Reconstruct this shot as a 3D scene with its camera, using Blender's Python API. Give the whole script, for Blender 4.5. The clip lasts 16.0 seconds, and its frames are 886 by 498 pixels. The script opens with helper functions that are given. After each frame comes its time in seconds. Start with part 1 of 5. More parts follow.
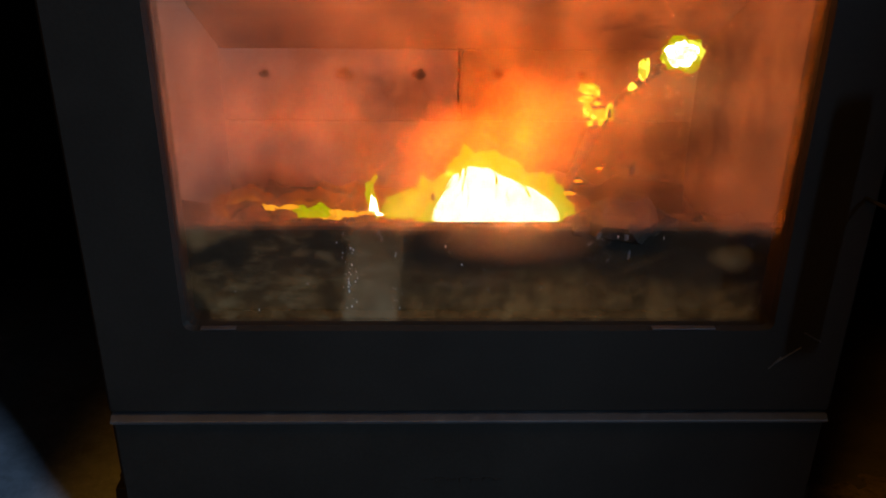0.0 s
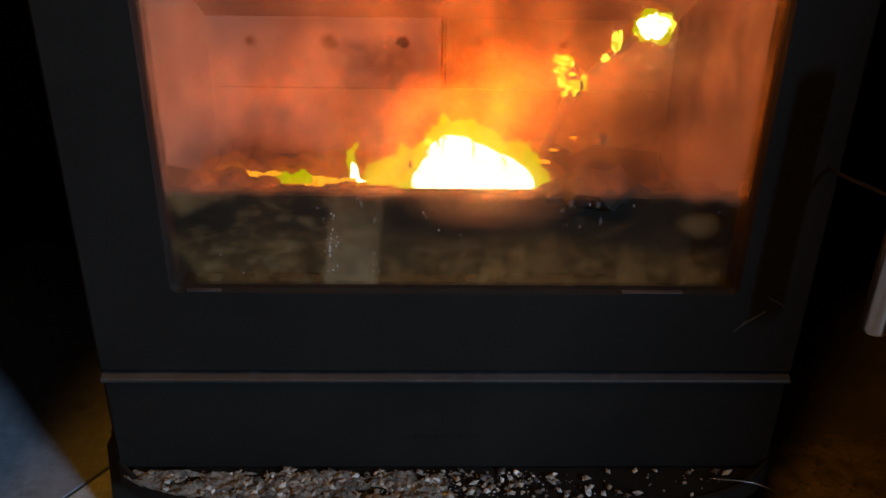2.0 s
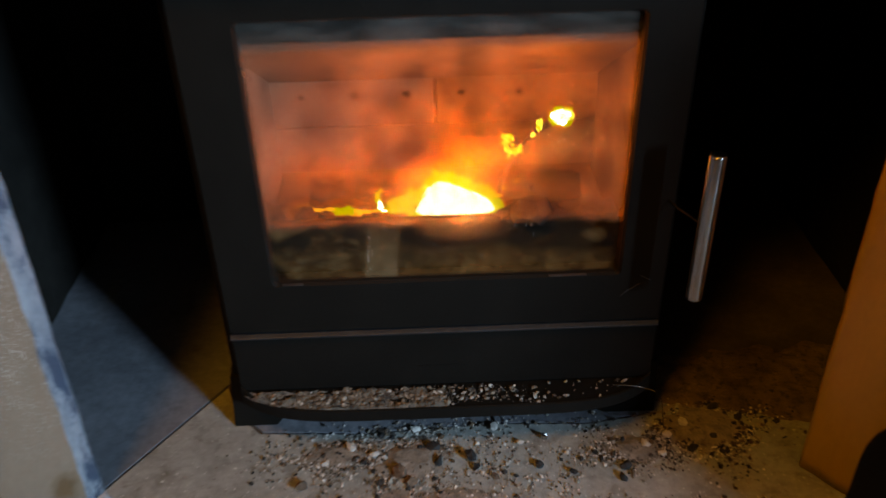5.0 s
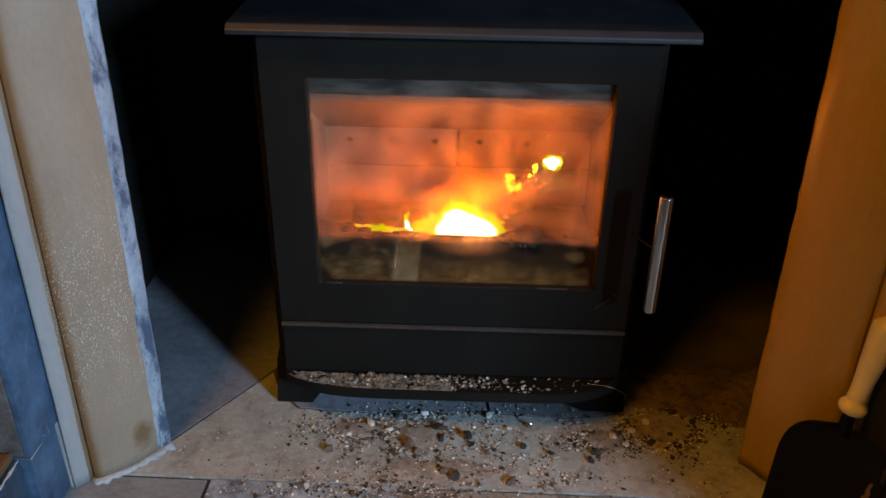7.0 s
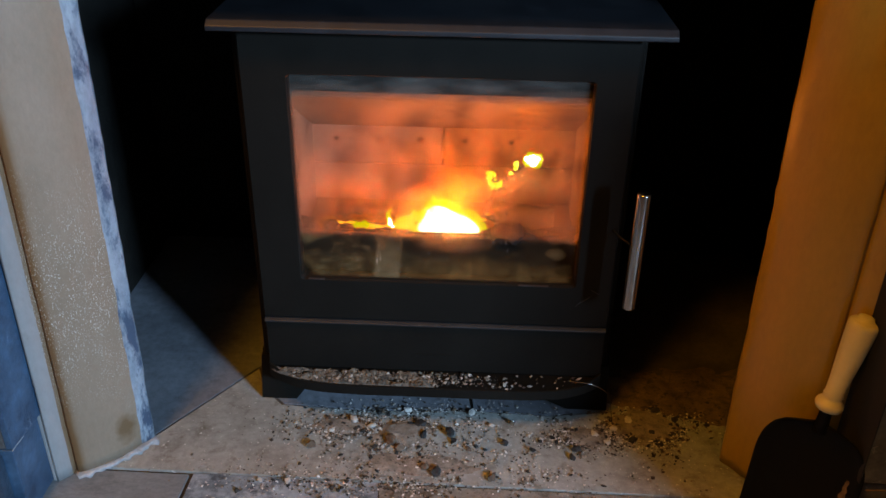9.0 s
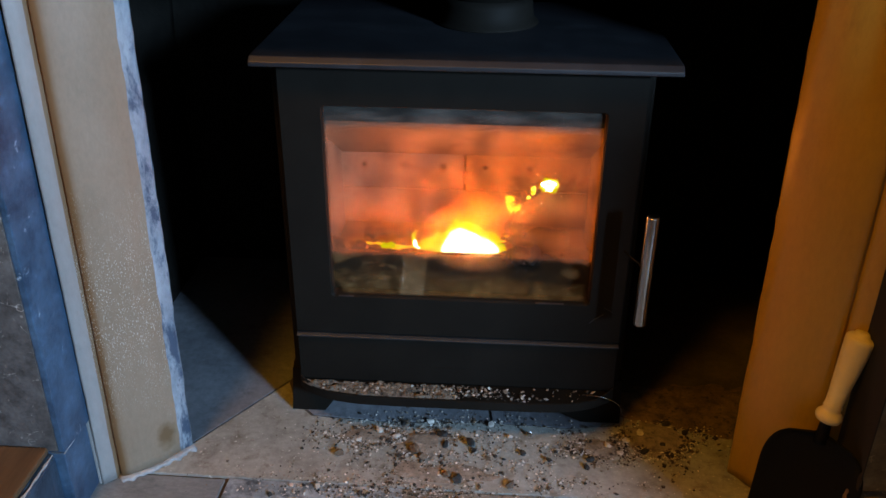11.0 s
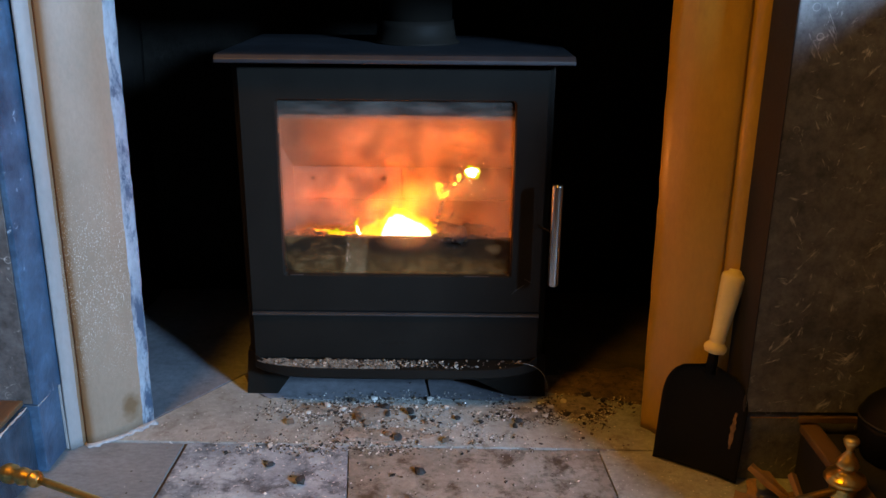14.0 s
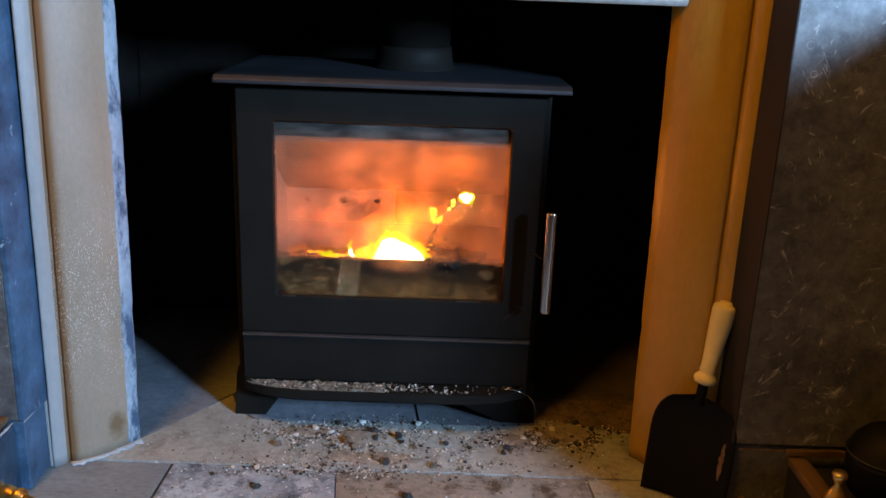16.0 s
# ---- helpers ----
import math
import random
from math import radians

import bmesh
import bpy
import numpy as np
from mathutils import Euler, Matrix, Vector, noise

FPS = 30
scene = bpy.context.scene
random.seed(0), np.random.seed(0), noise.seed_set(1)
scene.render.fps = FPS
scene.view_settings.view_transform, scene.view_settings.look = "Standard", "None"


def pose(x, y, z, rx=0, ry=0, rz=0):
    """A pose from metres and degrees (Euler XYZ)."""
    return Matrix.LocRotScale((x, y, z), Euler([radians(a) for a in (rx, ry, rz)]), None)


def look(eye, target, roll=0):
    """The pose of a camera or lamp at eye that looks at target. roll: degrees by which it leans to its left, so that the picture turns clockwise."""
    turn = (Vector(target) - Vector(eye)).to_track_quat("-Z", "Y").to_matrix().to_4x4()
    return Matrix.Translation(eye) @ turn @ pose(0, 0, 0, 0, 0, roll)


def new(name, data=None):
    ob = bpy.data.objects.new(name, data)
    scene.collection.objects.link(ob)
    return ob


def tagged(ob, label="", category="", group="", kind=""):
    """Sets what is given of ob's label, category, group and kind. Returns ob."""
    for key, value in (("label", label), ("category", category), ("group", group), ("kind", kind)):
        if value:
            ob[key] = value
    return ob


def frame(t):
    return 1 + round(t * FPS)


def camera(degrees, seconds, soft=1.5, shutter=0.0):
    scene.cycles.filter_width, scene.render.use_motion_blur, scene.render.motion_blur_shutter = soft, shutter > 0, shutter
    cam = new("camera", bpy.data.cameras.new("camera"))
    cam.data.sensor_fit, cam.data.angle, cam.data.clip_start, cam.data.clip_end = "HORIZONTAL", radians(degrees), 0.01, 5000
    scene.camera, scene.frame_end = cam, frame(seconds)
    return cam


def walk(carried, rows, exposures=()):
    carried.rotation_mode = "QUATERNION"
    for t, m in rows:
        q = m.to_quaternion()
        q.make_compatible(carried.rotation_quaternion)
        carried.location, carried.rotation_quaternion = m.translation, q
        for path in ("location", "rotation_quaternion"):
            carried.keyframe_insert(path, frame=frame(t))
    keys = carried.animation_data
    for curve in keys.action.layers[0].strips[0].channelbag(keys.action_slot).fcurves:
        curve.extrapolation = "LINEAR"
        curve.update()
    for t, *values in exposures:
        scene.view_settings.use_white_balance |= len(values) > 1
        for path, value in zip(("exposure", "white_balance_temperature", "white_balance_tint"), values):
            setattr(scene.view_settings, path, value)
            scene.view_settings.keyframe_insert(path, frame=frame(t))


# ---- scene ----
cam = camera(54.2, 16.0, shutter=0.5)
PATH = [
    (0, (-0.033, -0.492, 0.529), (0.013, 1.321, -0.314), 0.7),
    (0.5, (-0.026, -0.493, 0.525), (0.015, 1.308, -0.345), 0.6),
    (1, (-0.026, -0.495, 0.521), (0.026, 1.306, -0.348), 0.8),
    (1.5, (-0.023, -0.505, 0.525), (0.039, 1.284, -0.367), 1.1),
    (2, (-0.022, -0.51, 0.538), (0.036, 1.268, -0.377), 1.2),
    (2.5, (-0.024, -0.525, 0.537), (0.032, 1.256, -0.371), 0.9),
    (3, (-0.015, -0.526, 0.529), (0.049, 1.25, -0.389), 0.4),
    (3.5, (-0.009, -0.499, 0.502), (0.089, 1.28, -0.407), 0.5),
    (4, (0.004, -0.495, 0.559), (0.088, 1.209, -0.485), -0.7),
    (4.5, (-0.003, -0.607, 0.689), (0.073, 1.07, -0.399), -1.0),
    (5, (-0.012, -0.78, 0.803), (0.016, 0.885, -0.305), -1.5),
    (5.2, (-0.038, -0.858, 0.857), (-0.003, 0.822, -0.226), -0.8),
    (7.3, (0.032, -1.028, 0.887), (-0.029, 0.71, -0.101), 0.8),
    (7.5, (0.044, -1.029, 0.884), (-0.025, 0.71, -0.103), 0.7),
    (8, (0.049, -1.032, 0.88), (-0.016, 0.709, -0.103), 0.7),
    (10.3, (0.043, -1.067, 0.894), (-0.013, 0.677, -0.083), 1.1),
    (10.5, (0.044, -1.088, 0.902), (-0.041, 0.662, -0.062), 0.5),
    (11, (0.044, -1.112, 0.912), (-0.059, 0.657, -0.016), 0.5),
    (11.5, (0.026, -1.138, 0.861), (-0.046, 0.647, -0.038), 0.7),
    (12, (0.048, -1.184, 0.755), (-0.03, 0.636, -0.07), 0.5),
    (12.5, (0.068, -1.244, 0.715), (0.012, 0.592, -0.076), 0.8),
    (13, (0.082, -1.347, 0.754), (0.068, 0.538, 0.086), -1.9),
    (13.5, (0.081, -1.375, 0.762), (0.073, 0.517, 0.114), 0.9),
    (14, (0.087, -1.379, 0.756), (0.08, 0.516, 0.118), 0.5),
    (14.5, (0.077, -1.379, 0.75), (0.082, 0.521, 0.125), 1.4),
    (15, (0.087, -1.378, 0.753), (0.094, 0.523, 0.131), 1.9),
    (15.5, (0.081, -1.381, 0.751), (0.101, 0.524, 0.144), 2.1),
    (16, (0.076, -1.382, 0.759), (0.099, 0.53, 0.173), 2.2),
]
walk(cam, [(t, look(eye, target, roll)) for t, eye, target, roll in PATH],
     exposures=[(0.0, -0.66, 8100, 12), (1.5, -0.55, 8200, 12), (3.5, -0.52, 8400, 12), (4.5, -0.50, 9100, 12), (5.0, -0.46, 9800, 12), (7.5, -0.10, 8700, 11), (10.5, -0.10, 8400, 11),
                (12.0, 0.03, 8100, 11), (13.0, 0.18, 7700, 11), (16.0, 0.25, 7700, 11)])

# ---- world and large lights ----
world = bpy.data.worlds.new("world")
scene.world = world
world.use_nodes = True
wn, wl = world.node_tree.nodes, world.node_tree.links
sky = wn.new("ShaderNodeTexSky")
sky.sky_type, sky.sun_disc = "NISHITA", False
sky.sun_elevation, sky.sun_rotation = radians(28), radians(150)
wl.new(sky.outputs["Color"], wn["Background"].inputs["Color"])
wn["Background"].inputs["Strength"].default_value = 0.08


def lamp(name, kind, m, watts, colour, size=0.1, size_y=0.0):
    data = bpy.data.lights.new(name, kind)
    data.energy, data.color = watts, colour
    if kind == "AREA":
        data.shape, data.size, data.size_y = "RECTANGLE", size, size_y or size
    else:
        data.shadow_soft_size = size
    ob = new(name, data)
    ob.matrix_world = m
    return ob


# daylight in the window opening, behind the camera and to the right
lamp("window_daylight", "AREA", look((2.40, -2.78, 1.50), (2.40, 0.0, 1.50)), 450, (0.28, 0.55, 1.0), 0.60, 0.56)
# ceiling lamp of the room, above the hearth's edge
lamp("room_lamp_bulb", "POINT", pose(-0.66, -1.10, 2.24), 82, (1.0, 0.47, 0.045), 0.22)
# the fire itself
lamp("fire_glow", "POINT", pose(0.012, 0.048, 0.374), 1.36, (1.0, 0.250, 0.034), 0.022)
lamp("ember_glow", "POINT", pose(-0.11, 0.090, 0.350), 0.45, (1.0, 0.235, 0.050), 0.02)
lamp("brand_glow", "POINT", pose(0.125, 0.100, 0.425), 0.60, (1.0, 0.245, 0.045), 0.035)


# ---- materials ----
def nodes_of(name):
    m = bpy.data.materials.new(name)
    m.use_nodes = True
    return m, m.node_tree.nodes, m.node_tree.links, m.node_tree.nodes["Principled BSDF"]


def noise_node(n, l, vec, scale, detail=6.0, rough=0.6, distortion=0.0):
    t = n.new("ShaderNodeTexNoise")
    t.inputs["Scale"].default_value, t.inputs["Detail"].default_value = scale, detail
    t.inputs["Roughness"].default_value, t.inputs["Distortion"].default_value = rough, distortion
    l.new(vec, t.inputs["Vector"])
    return t.outputs["Fac"]


def ramp_node(n, l, fac, stops):
    r = n.new("ShaderNodeValToRGB")
    e = r.color_ramp.elements
    while len(e) < len(stops):
        e.new(0.5)
    for k, (p, c) in enumerate(stops):
        e[k].position, e[k].color = p, (*c, 1.0) if len(c) == 3 else c
    l.new(fac, r.inputs["Fac"])
    return r.outputs["Color"]


def mix_node(n, l, fac, a, b, blend="MIX"):
    x = n.new("ShaderNodeMix")
    x.data_type, x.blend_type = "RGBA", blend
    for sock, v in ((x.inputs[0], fac), (x.inputs[6], a), (x.inputs[7], b)):
        if isinstance(v, (int, float)):
            sock.default_value = v
        elif isinstance(v, tuple):
            sock.default_value = (*v, 1.0)
        else:
            l.new(v, sock)
    return x.outputs[2]


def math_node(n, l, op, a, b=0.0):
    x = n.new("ShaderNodeMath")
    x.operation = op
    for sock, v in zip(x.inputs, (a, b)):
        if isinstance(v, (int, float)):
            sock.default_value = v
        else:
            l.new(v, sock)
    return x.outputs[0]


def coords(n, l, scale=(1, 1, 1)):
    tc = n.new("ShaderNodeTexCoord")
    mp = n.new("ShaderNodeMapping")
    mp.inputs["Scale"].default_value = scale
    l.new(tc.outputs["Object"], mp.inputs["Vector"])
    return mp.outputs["Vector"]


def surface(name, dark, light, stain=None, rough=0.6, metal=0.0, big=6.0, fine=90.0, bump=0.25, depth=0.002,
            stretch=(1, 1, 1), random_tint=0.0, stain_at=(0.55, 0.75), rough_var=0.15, speckle=None, grain_range=(0.72, 1.2)):
    """A two-scale surface: broad mottling, fine grain, optional stains, uneven gloss and relief."""
    m, n, l, p = nodes_of(name)
    v = coords(n, l, stretch)
    broad, grain = noise_node(n, l, v, big, 7, 0.66, 0.1), noise_node(n, l, v, fine, 8, 0.7)
    col = ramp_node(n, l, broad, [(0.3, dark), (0.7, light)])
    gr = ramp_node(n, l, grain, [(0.3, (grain_range[0],) * 3), (0.72, (grain_range[1],) * 3)])
    col = mix_node(n, l, 1.0, col, gr, "MULTIPLY")
    if stain:
        s = noise_node(n, l, v, big * 2.3, 9, 0.72, 0.15)
        f = ramp_node(n, l, s, [(stain_at[0], (0, 0, 0)), (stain_at[1], (1, 1, 1))])
        col = mix_node(n, l, f, col, stain)
    if speckle:
        s = noise_node(n, l, v, fine * 2.2, 3, 0.5)
        f = ramp_node(n, l, s, [(0.66, (0, 0, 0)), (0.71, (1, 1, 1))])
        col = mix_node(n, l, f, col, speckle)
    if random_tint:
        oi = n.new("ShaderNodeObjectInfo")
        b = math_node(n, l, "MULTIPLY_ADD", oi.outputs["Random"], random_tint)
        b.node.inputs[2].default_value = 1.0 - random_tint / 2
        hsv = n.new("ShaderNodeHueSaturation")
        l.new(col, hsv.inputs["Color"])
        l.new(b, hsv.inputs["Value"])
        col = hsv.outputs["Color"]
    l.new(col, p.inputs["Base Color"])
    p.inputs["Metallic"].default_value = metal
    r = math_node(n, l, "MULTIPLY_ADD", broad, rough_var * 2)
    r.node.inputs[2].default_value = rough - rough_var
    l.new(r, p.inputs["Roughness"])
    h = math_node(n, l, "ADD", grain, broad)
    b = n.new("ShaderNodeBump")
    b.inputs["Strength"].default_value, b.inputs["Distance"].default_value = bump, depth
    l.new(h, b.inputs["Height"])
    l.new(b.outputs["Normal"], p.inputs["Normal"])
    return m


def glow(name, colour, strength, veil):
    """Burning gas or ember. veil: how much of what is behind shows through."""
    m, n, l, p = nodes_of(name)
    out = n["Material Output"]
    n.remove(p)
    v = coords(n, l)
    k = noise_node(n, l, v, 90, 4, 0.65, 1.2)
    em, tr, mx = n.new("ShaderNodeEmission"), n.new("ShaderNodeBsdfTransparent"), n.new("ShaderNodeMixShader")
    em.inputs["Color"].default_value = (*colour, 1)
    em.inputs["Strength"].default_value = strength
    rag = 0.12 if veil > 0.5 else 0.0
    l.new(ramp_node(n, l, k, [(0.35, (veil - rag,) * 3), (0.65, (min(1.0, veil + rag * 0.7),) * 3)]), mx.inputs[0])
    l.new(em.outputs[0], mx.inputs[1])
    l.new(tr.outputs[0], mx.inputs[2])
    l.new(mx.outputs[0], out.inputs["Surface"])
    return m


M_STOVE = surface("black_stove_paint", (0.0066, 0.0056, 0.0044), (0.0108, 0.0092, 0.0072), (0.0160, 0.0138, 0.0112), 0.64, 0.0, 9, 420, 0.2, 0.0006, stain_at=(0.64, 0.8), rough_var=0.1)
M_STOVE.node_tree.nodes["Principled BSDF"].inputs["Specular IOR Level"].default_value = 0.08
# stove paint with the daylight on the top plate put in as bluer tone
M_TOP = surface("skylit_stove_paint", (0.005, 0.006, 0.008), (0.011, 0.013, 0.017), (0.017, 0.019, 0.023), 0.5, 0.0, 9, 300, 0.2, 0.0005)
M_WORN_LIT = surface("worn_and_lit_paint", (0.010, 0.010, 0.011), (0.020, 0.020, 0.0205), (0.042, 0.042, 0.042), 0.5, 0.0, 30, 300, 0.2, 0.0005)
M_IRON = surface("sooty_iron", (0.010, 0.010, 0.011), (0.022, 0.021, 0.020), None, 0.7, 0.3, 12, 200, 0.35, 0.001)
M_STEEL = surface("brushed_steel", (0.44, 0.42, 0.40), (0.55, 0.53, 0.50), None, 0.22, 1.0, 30, 260, 0.08, 0.0003, stretch=(1, 1, 0.06), rough_var=0.06)
M_BRICK = surface("firebrick", (0.12, 0.080, 0.052), (0.26, 0.190, 0.132), (0.040, 0.026, 0.017), 0.9, 0.0, 9, 130, 0.6, 0.003, stain_at=(0.47, 0.72))
M_GUARD = surface("ash_smeared_iron", (0.0025, 0.0026, 0.0022), (0.020, 0.013, 0.007), (0.06, 0.048, 0.034), 0.85, 0.0, 12, 150, 0.5, 0.001, stretch=(0.7, 1, 1.3), stain_at=(0.58, 0.80))
M_GUARD.node_tree.nodes["Principled BSDF"].inputs["Specular IOR Level"].default_value = 0.08
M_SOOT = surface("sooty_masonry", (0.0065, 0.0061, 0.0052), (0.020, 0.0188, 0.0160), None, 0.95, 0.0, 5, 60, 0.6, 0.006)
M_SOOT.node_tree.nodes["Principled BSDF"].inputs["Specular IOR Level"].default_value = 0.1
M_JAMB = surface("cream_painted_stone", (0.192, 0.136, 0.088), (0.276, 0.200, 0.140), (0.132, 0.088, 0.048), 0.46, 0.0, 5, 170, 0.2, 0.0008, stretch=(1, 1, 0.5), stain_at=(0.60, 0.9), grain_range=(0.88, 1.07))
# the jamb stone again, the room lamp's orange put into its colour
M_JAMB_WARM = surface("lamp_warmed_stone", (0.305, 0.175, 0.026), (0.410, 0.248, 0.044), (0.19, 0.100, 0.016), 0.32, 0.0, 5, 150, 0.12, 0.0006, stretch=(1, 1, 0.4), stain_at=(0.56, 0.80), grain_range=(0.90, 1.06))
jt = M_JAMB.node_tree
jn, jl = jt.nodes, jt.links
jp = jn["Principled BSDF"]
src = jp.inputs["Base Color"].links[0].from_socket
sp = jn.new("ShaderNodeSeparateXYZ")
jl.new(coords(jn, jl), sp.inputs[0])
dx = math_node(jn, jl, "DIVIDE", math_node(jn, jl, "ADD", sp.outputs["X"], 0.4335), 0.016)
dz = math_node(jn, jl, "DIVIDE", math_node(jn, jl, "SUBTRACT", sp.outputs["Z"], 0.045), 0.042)
rr = math_node(jn, jl, "ADD", math_node(jn, jl, "MULTIPLY", dx, dx), math_node(jn, jl, "MULTIPLY", dz, dz))
rr = math_node(jn, jl, "ADD", rr, noise_node(jn, jl, coords(jn, jl), 40, 4))
rust = ramp_node(jn, jl, rr, [(0.55, (0.8, 0.8, 0.8)), (1.0, (0, 0, 0))])
col = mix_node(jn, jl, rust, src, (0.12, 0.062, 0.020))
gx = math_node(jn, jl, "ABSOLUTE", math_node(jn, jl, "ADD", math_node(jn, jl, "SUBTRACT", sp.outputs["X"], math_node(jn, jl, "MULTIPLY", sp.outputs["Z"], 0.0139)), 0.4915))
gx = math_node(jn, jl, "ADD", gx, math_node(jn, jl, "MULTIPLY", noise_node(jn, jl, coords(jn, jl, (1, 1, 0.3)), 30, 5), 0.008))
col = mix_node(jn, jl, ramp_node(jn, jl, gx, [(0.007, (0.92, 0.92, 0.92)), (0.016, (0, 0, 0))]), col, (0.15, 0.070, 0.022))
fl = ramp_node(jn, jl, noise_node(jn, jl, coords(jn, jl, (1.3, 1.3, 0.55)), 560, 3, 0.6), [(0.575, (0, 0, 0)), (0.64, (1, 1, 1))])
fl = math_node(jn, jl, "MULTIPLY", fl, ramp_node(jn, jl, noise_node(jn, jl, coords(jn, jl, (1, 1, 0.5)), 45, 4, 0.6), [(0.34, (0, 0, 0)), (0.48, (1, 1, 1))]))
band = math_node(jn, jl, "ABSOLUTE", math_node(jn, jl, "SUBTRACT", sp.outputs["Z"], 0.27))
band = ramp_node(jn, jl, math_node(jn, jl, "ADD", band, math_node(jn, jl, "MULTIPLY", noise_node(jn, jl, coords(jn, jl), 14, 4), 0.2)), [(0.16, (0.85, 0.85, 0.85)), (0.30, (0, 0, 0))])
col = mix_node(jn, jl, math_node(jn, jl, "MULTIPLY", fl, band), col, (0.52, 0.48, 0.41))
jl.new(col, jp.inputs["Base Color"])
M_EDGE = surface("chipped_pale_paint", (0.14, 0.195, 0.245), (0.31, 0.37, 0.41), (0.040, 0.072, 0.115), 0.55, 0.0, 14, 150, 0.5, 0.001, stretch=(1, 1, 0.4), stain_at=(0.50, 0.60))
M_FILLET = surface("grey_painted_fillet", (0.23, 0.22, 0.21), (0.30, 0.29, 0.28), (0.18, 0.15, 0.12), 0.5, 0.0, 7, 150, 0.2, 0.0008, stretch=(1, 1, 0.4), stain_at=(0.6, 0.8), grain_range=(0.9, 1.06))
M_SLAB = surface("pale_hearth_stone", (0.190, 0.196, 0.178), (0.330, 0.345, 0.322), (0.105, 0.084, 0.062), 0.72, 0.0, 11, 85, 0.5, 0.0018, stain_at=(0.53, 0.72), random_tint=0.15, speckle=(0.54, 0.55, 0.52))
M_DARKENED = surface("darkened_hearth_stone", (0.026, 0.021, 0.016), (0.085, 0.066, 0.046), None, 0.9, 0.0, 9, 90, 0.5, 0.002)
M_FLAG = surface("smooth_grey_flag", (0.130, 0.148, 0.156), (0.215, 0.242, 0.252), (0.080, 0.086, 0.092), 0.55, 0.0, 5, 80, 0.4, 0.0015, stretch=(1, 1.8, 1), stain_at=(0.56, 0.74))
M_RUSTY = surface("rust_stained_flag", (0.145, 0.132, 0.108), (0.285, 0.268, 0.228), (0.056, 0.038, 0.022), 0.65, 0.0, 9, 80, 0.5, 0.0018, stain_at=(0.49, 0.63))
# stained flag with the left floor's daylight blue put into its colour
M_FRONT = surface("stained_skylit_flag", (0.112, 0.148, 0.178), (0.385, 0.458, 0.50), (0.056, 0.071, 0.085), 0.55, 0.0, 11, 80, 0.5, 0.002, stain_at=(0.47, 0.62), random_tint=0.15, speckle=(0.62, 0.61, 0.60))
M_SLATE = surface("grey_slate_flag", (0.090, 0.099, 0.113), (0.190, 0.204, 0.226), (0.058, 0.060, 0.065), 0.75, 0.0, 5, 70, 0.4, 0.002, random_tint=0.15)
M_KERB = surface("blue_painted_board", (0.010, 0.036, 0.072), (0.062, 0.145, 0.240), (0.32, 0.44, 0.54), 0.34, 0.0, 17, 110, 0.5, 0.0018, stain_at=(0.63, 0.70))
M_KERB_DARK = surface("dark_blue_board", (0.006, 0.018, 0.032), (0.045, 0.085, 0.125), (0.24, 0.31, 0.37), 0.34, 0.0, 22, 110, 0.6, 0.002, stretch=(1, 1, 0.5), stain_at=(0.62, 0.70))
M_WOOD = surface("brown_wood", (0.075, 0.042, 0.020), (0.165, 0.096, 0.050), (0.04, 0.022, 0.012), 0.5, 0.0, 8, 60, 0.3, 0.001, stretch=(1, 0.12, 1))
M_KINDLING = surface("split_kindling", (0.17, 0.09, 0.038), (0.36, 0.21, 0.105), (0.10, 0.05, 0.024), 0.8, 0.0, 14, 120, 0.5, 0.002, stretch=(0.15, 1, 1), random_tint=0.6)
M_BRASS = surface("polished_brass", (0.66, 0.42, 0.12), (0.80, 0.56, 0.20), (0.42, 0.24, 0.07), 0.34, 1.0, 14, 90, 0.06, 0.0004, stain_at=(0.62, 0.85), rough_var=0.08)
M_BRASS_OLD = surface("dull_brass", (0.30, 0.19, 0.08), (0.46, 0.32, 0.14), (0.12, 0.08, 0.04), 0.38, 0.9, 14, 90, 0.1, 0.0005)
M_IVORY = surface("cream_turned_handle", (0.64, 0.53, 0.28), (0.74, 0.64, 0.37), (0.50, 0.37, 0.16), 0.40, 0.0, 9, 60, 0.03, 0.0002, stain_at=(0.70, 0.95), grain_range=(0.93, 1.04))
M_SHOVEL = surface("black_shovel_iron", (0.0022, 0.0023, 0.0024), (0.0052, 0.0048, 0.0045), (0.03, 0.017, 0.009), 0.6, 0.0, 14, 140, 0.3, 0.0008, stain_at=(0.68, 0.80))
M_SHOVEL.node_tree.nodes["Principled BSDF"].inputs["Specular IOR Level"].default_value = 0.15
M_CHAR = surface("charcoal", (0.008, 0.008, 0.008), (0.035, 0.032, 0.030), None, 0.75, 0.0, 60, 300, 0.7, 0.002, random_tint=0.8)
M_CINDER = surface("brown_cinder", (0.06, 0.035, 0.02), (0.20, 0.13, 0.085), None, 0.9, 0.0, 60, 300, 0.7, 0.002, random_tint=0.8)
M_LINTEL = surface("pale_painted_lintel", (0.26, 0.24, 0.21), (0.36, 0.34, 0.31), None, 0.5, 0.0, 5, 120, 0.2, 0.001)
M_MORTAR = surface("pale_mortar", (0.22, 0.24, 0.25), (0.40, 0.42, 0.43), (0.24, 0.25, 0.26), 0.8, 0.0, 20, 160, 0.6, 0.002)
M_WALL = surface("room_plaster", (0.085, 0.060, 0.034), (0.12, 0.086, 0.052), None, 0.9, 0.0, 3, 60, 0.2, 0.001)
M_CARPET = surface("room_carpet", (0.065, 0.038, 0.018), (0.09, 0.055, 0.028), None, 0.95, 0.0, 6, 260, 0.6, 0.003)


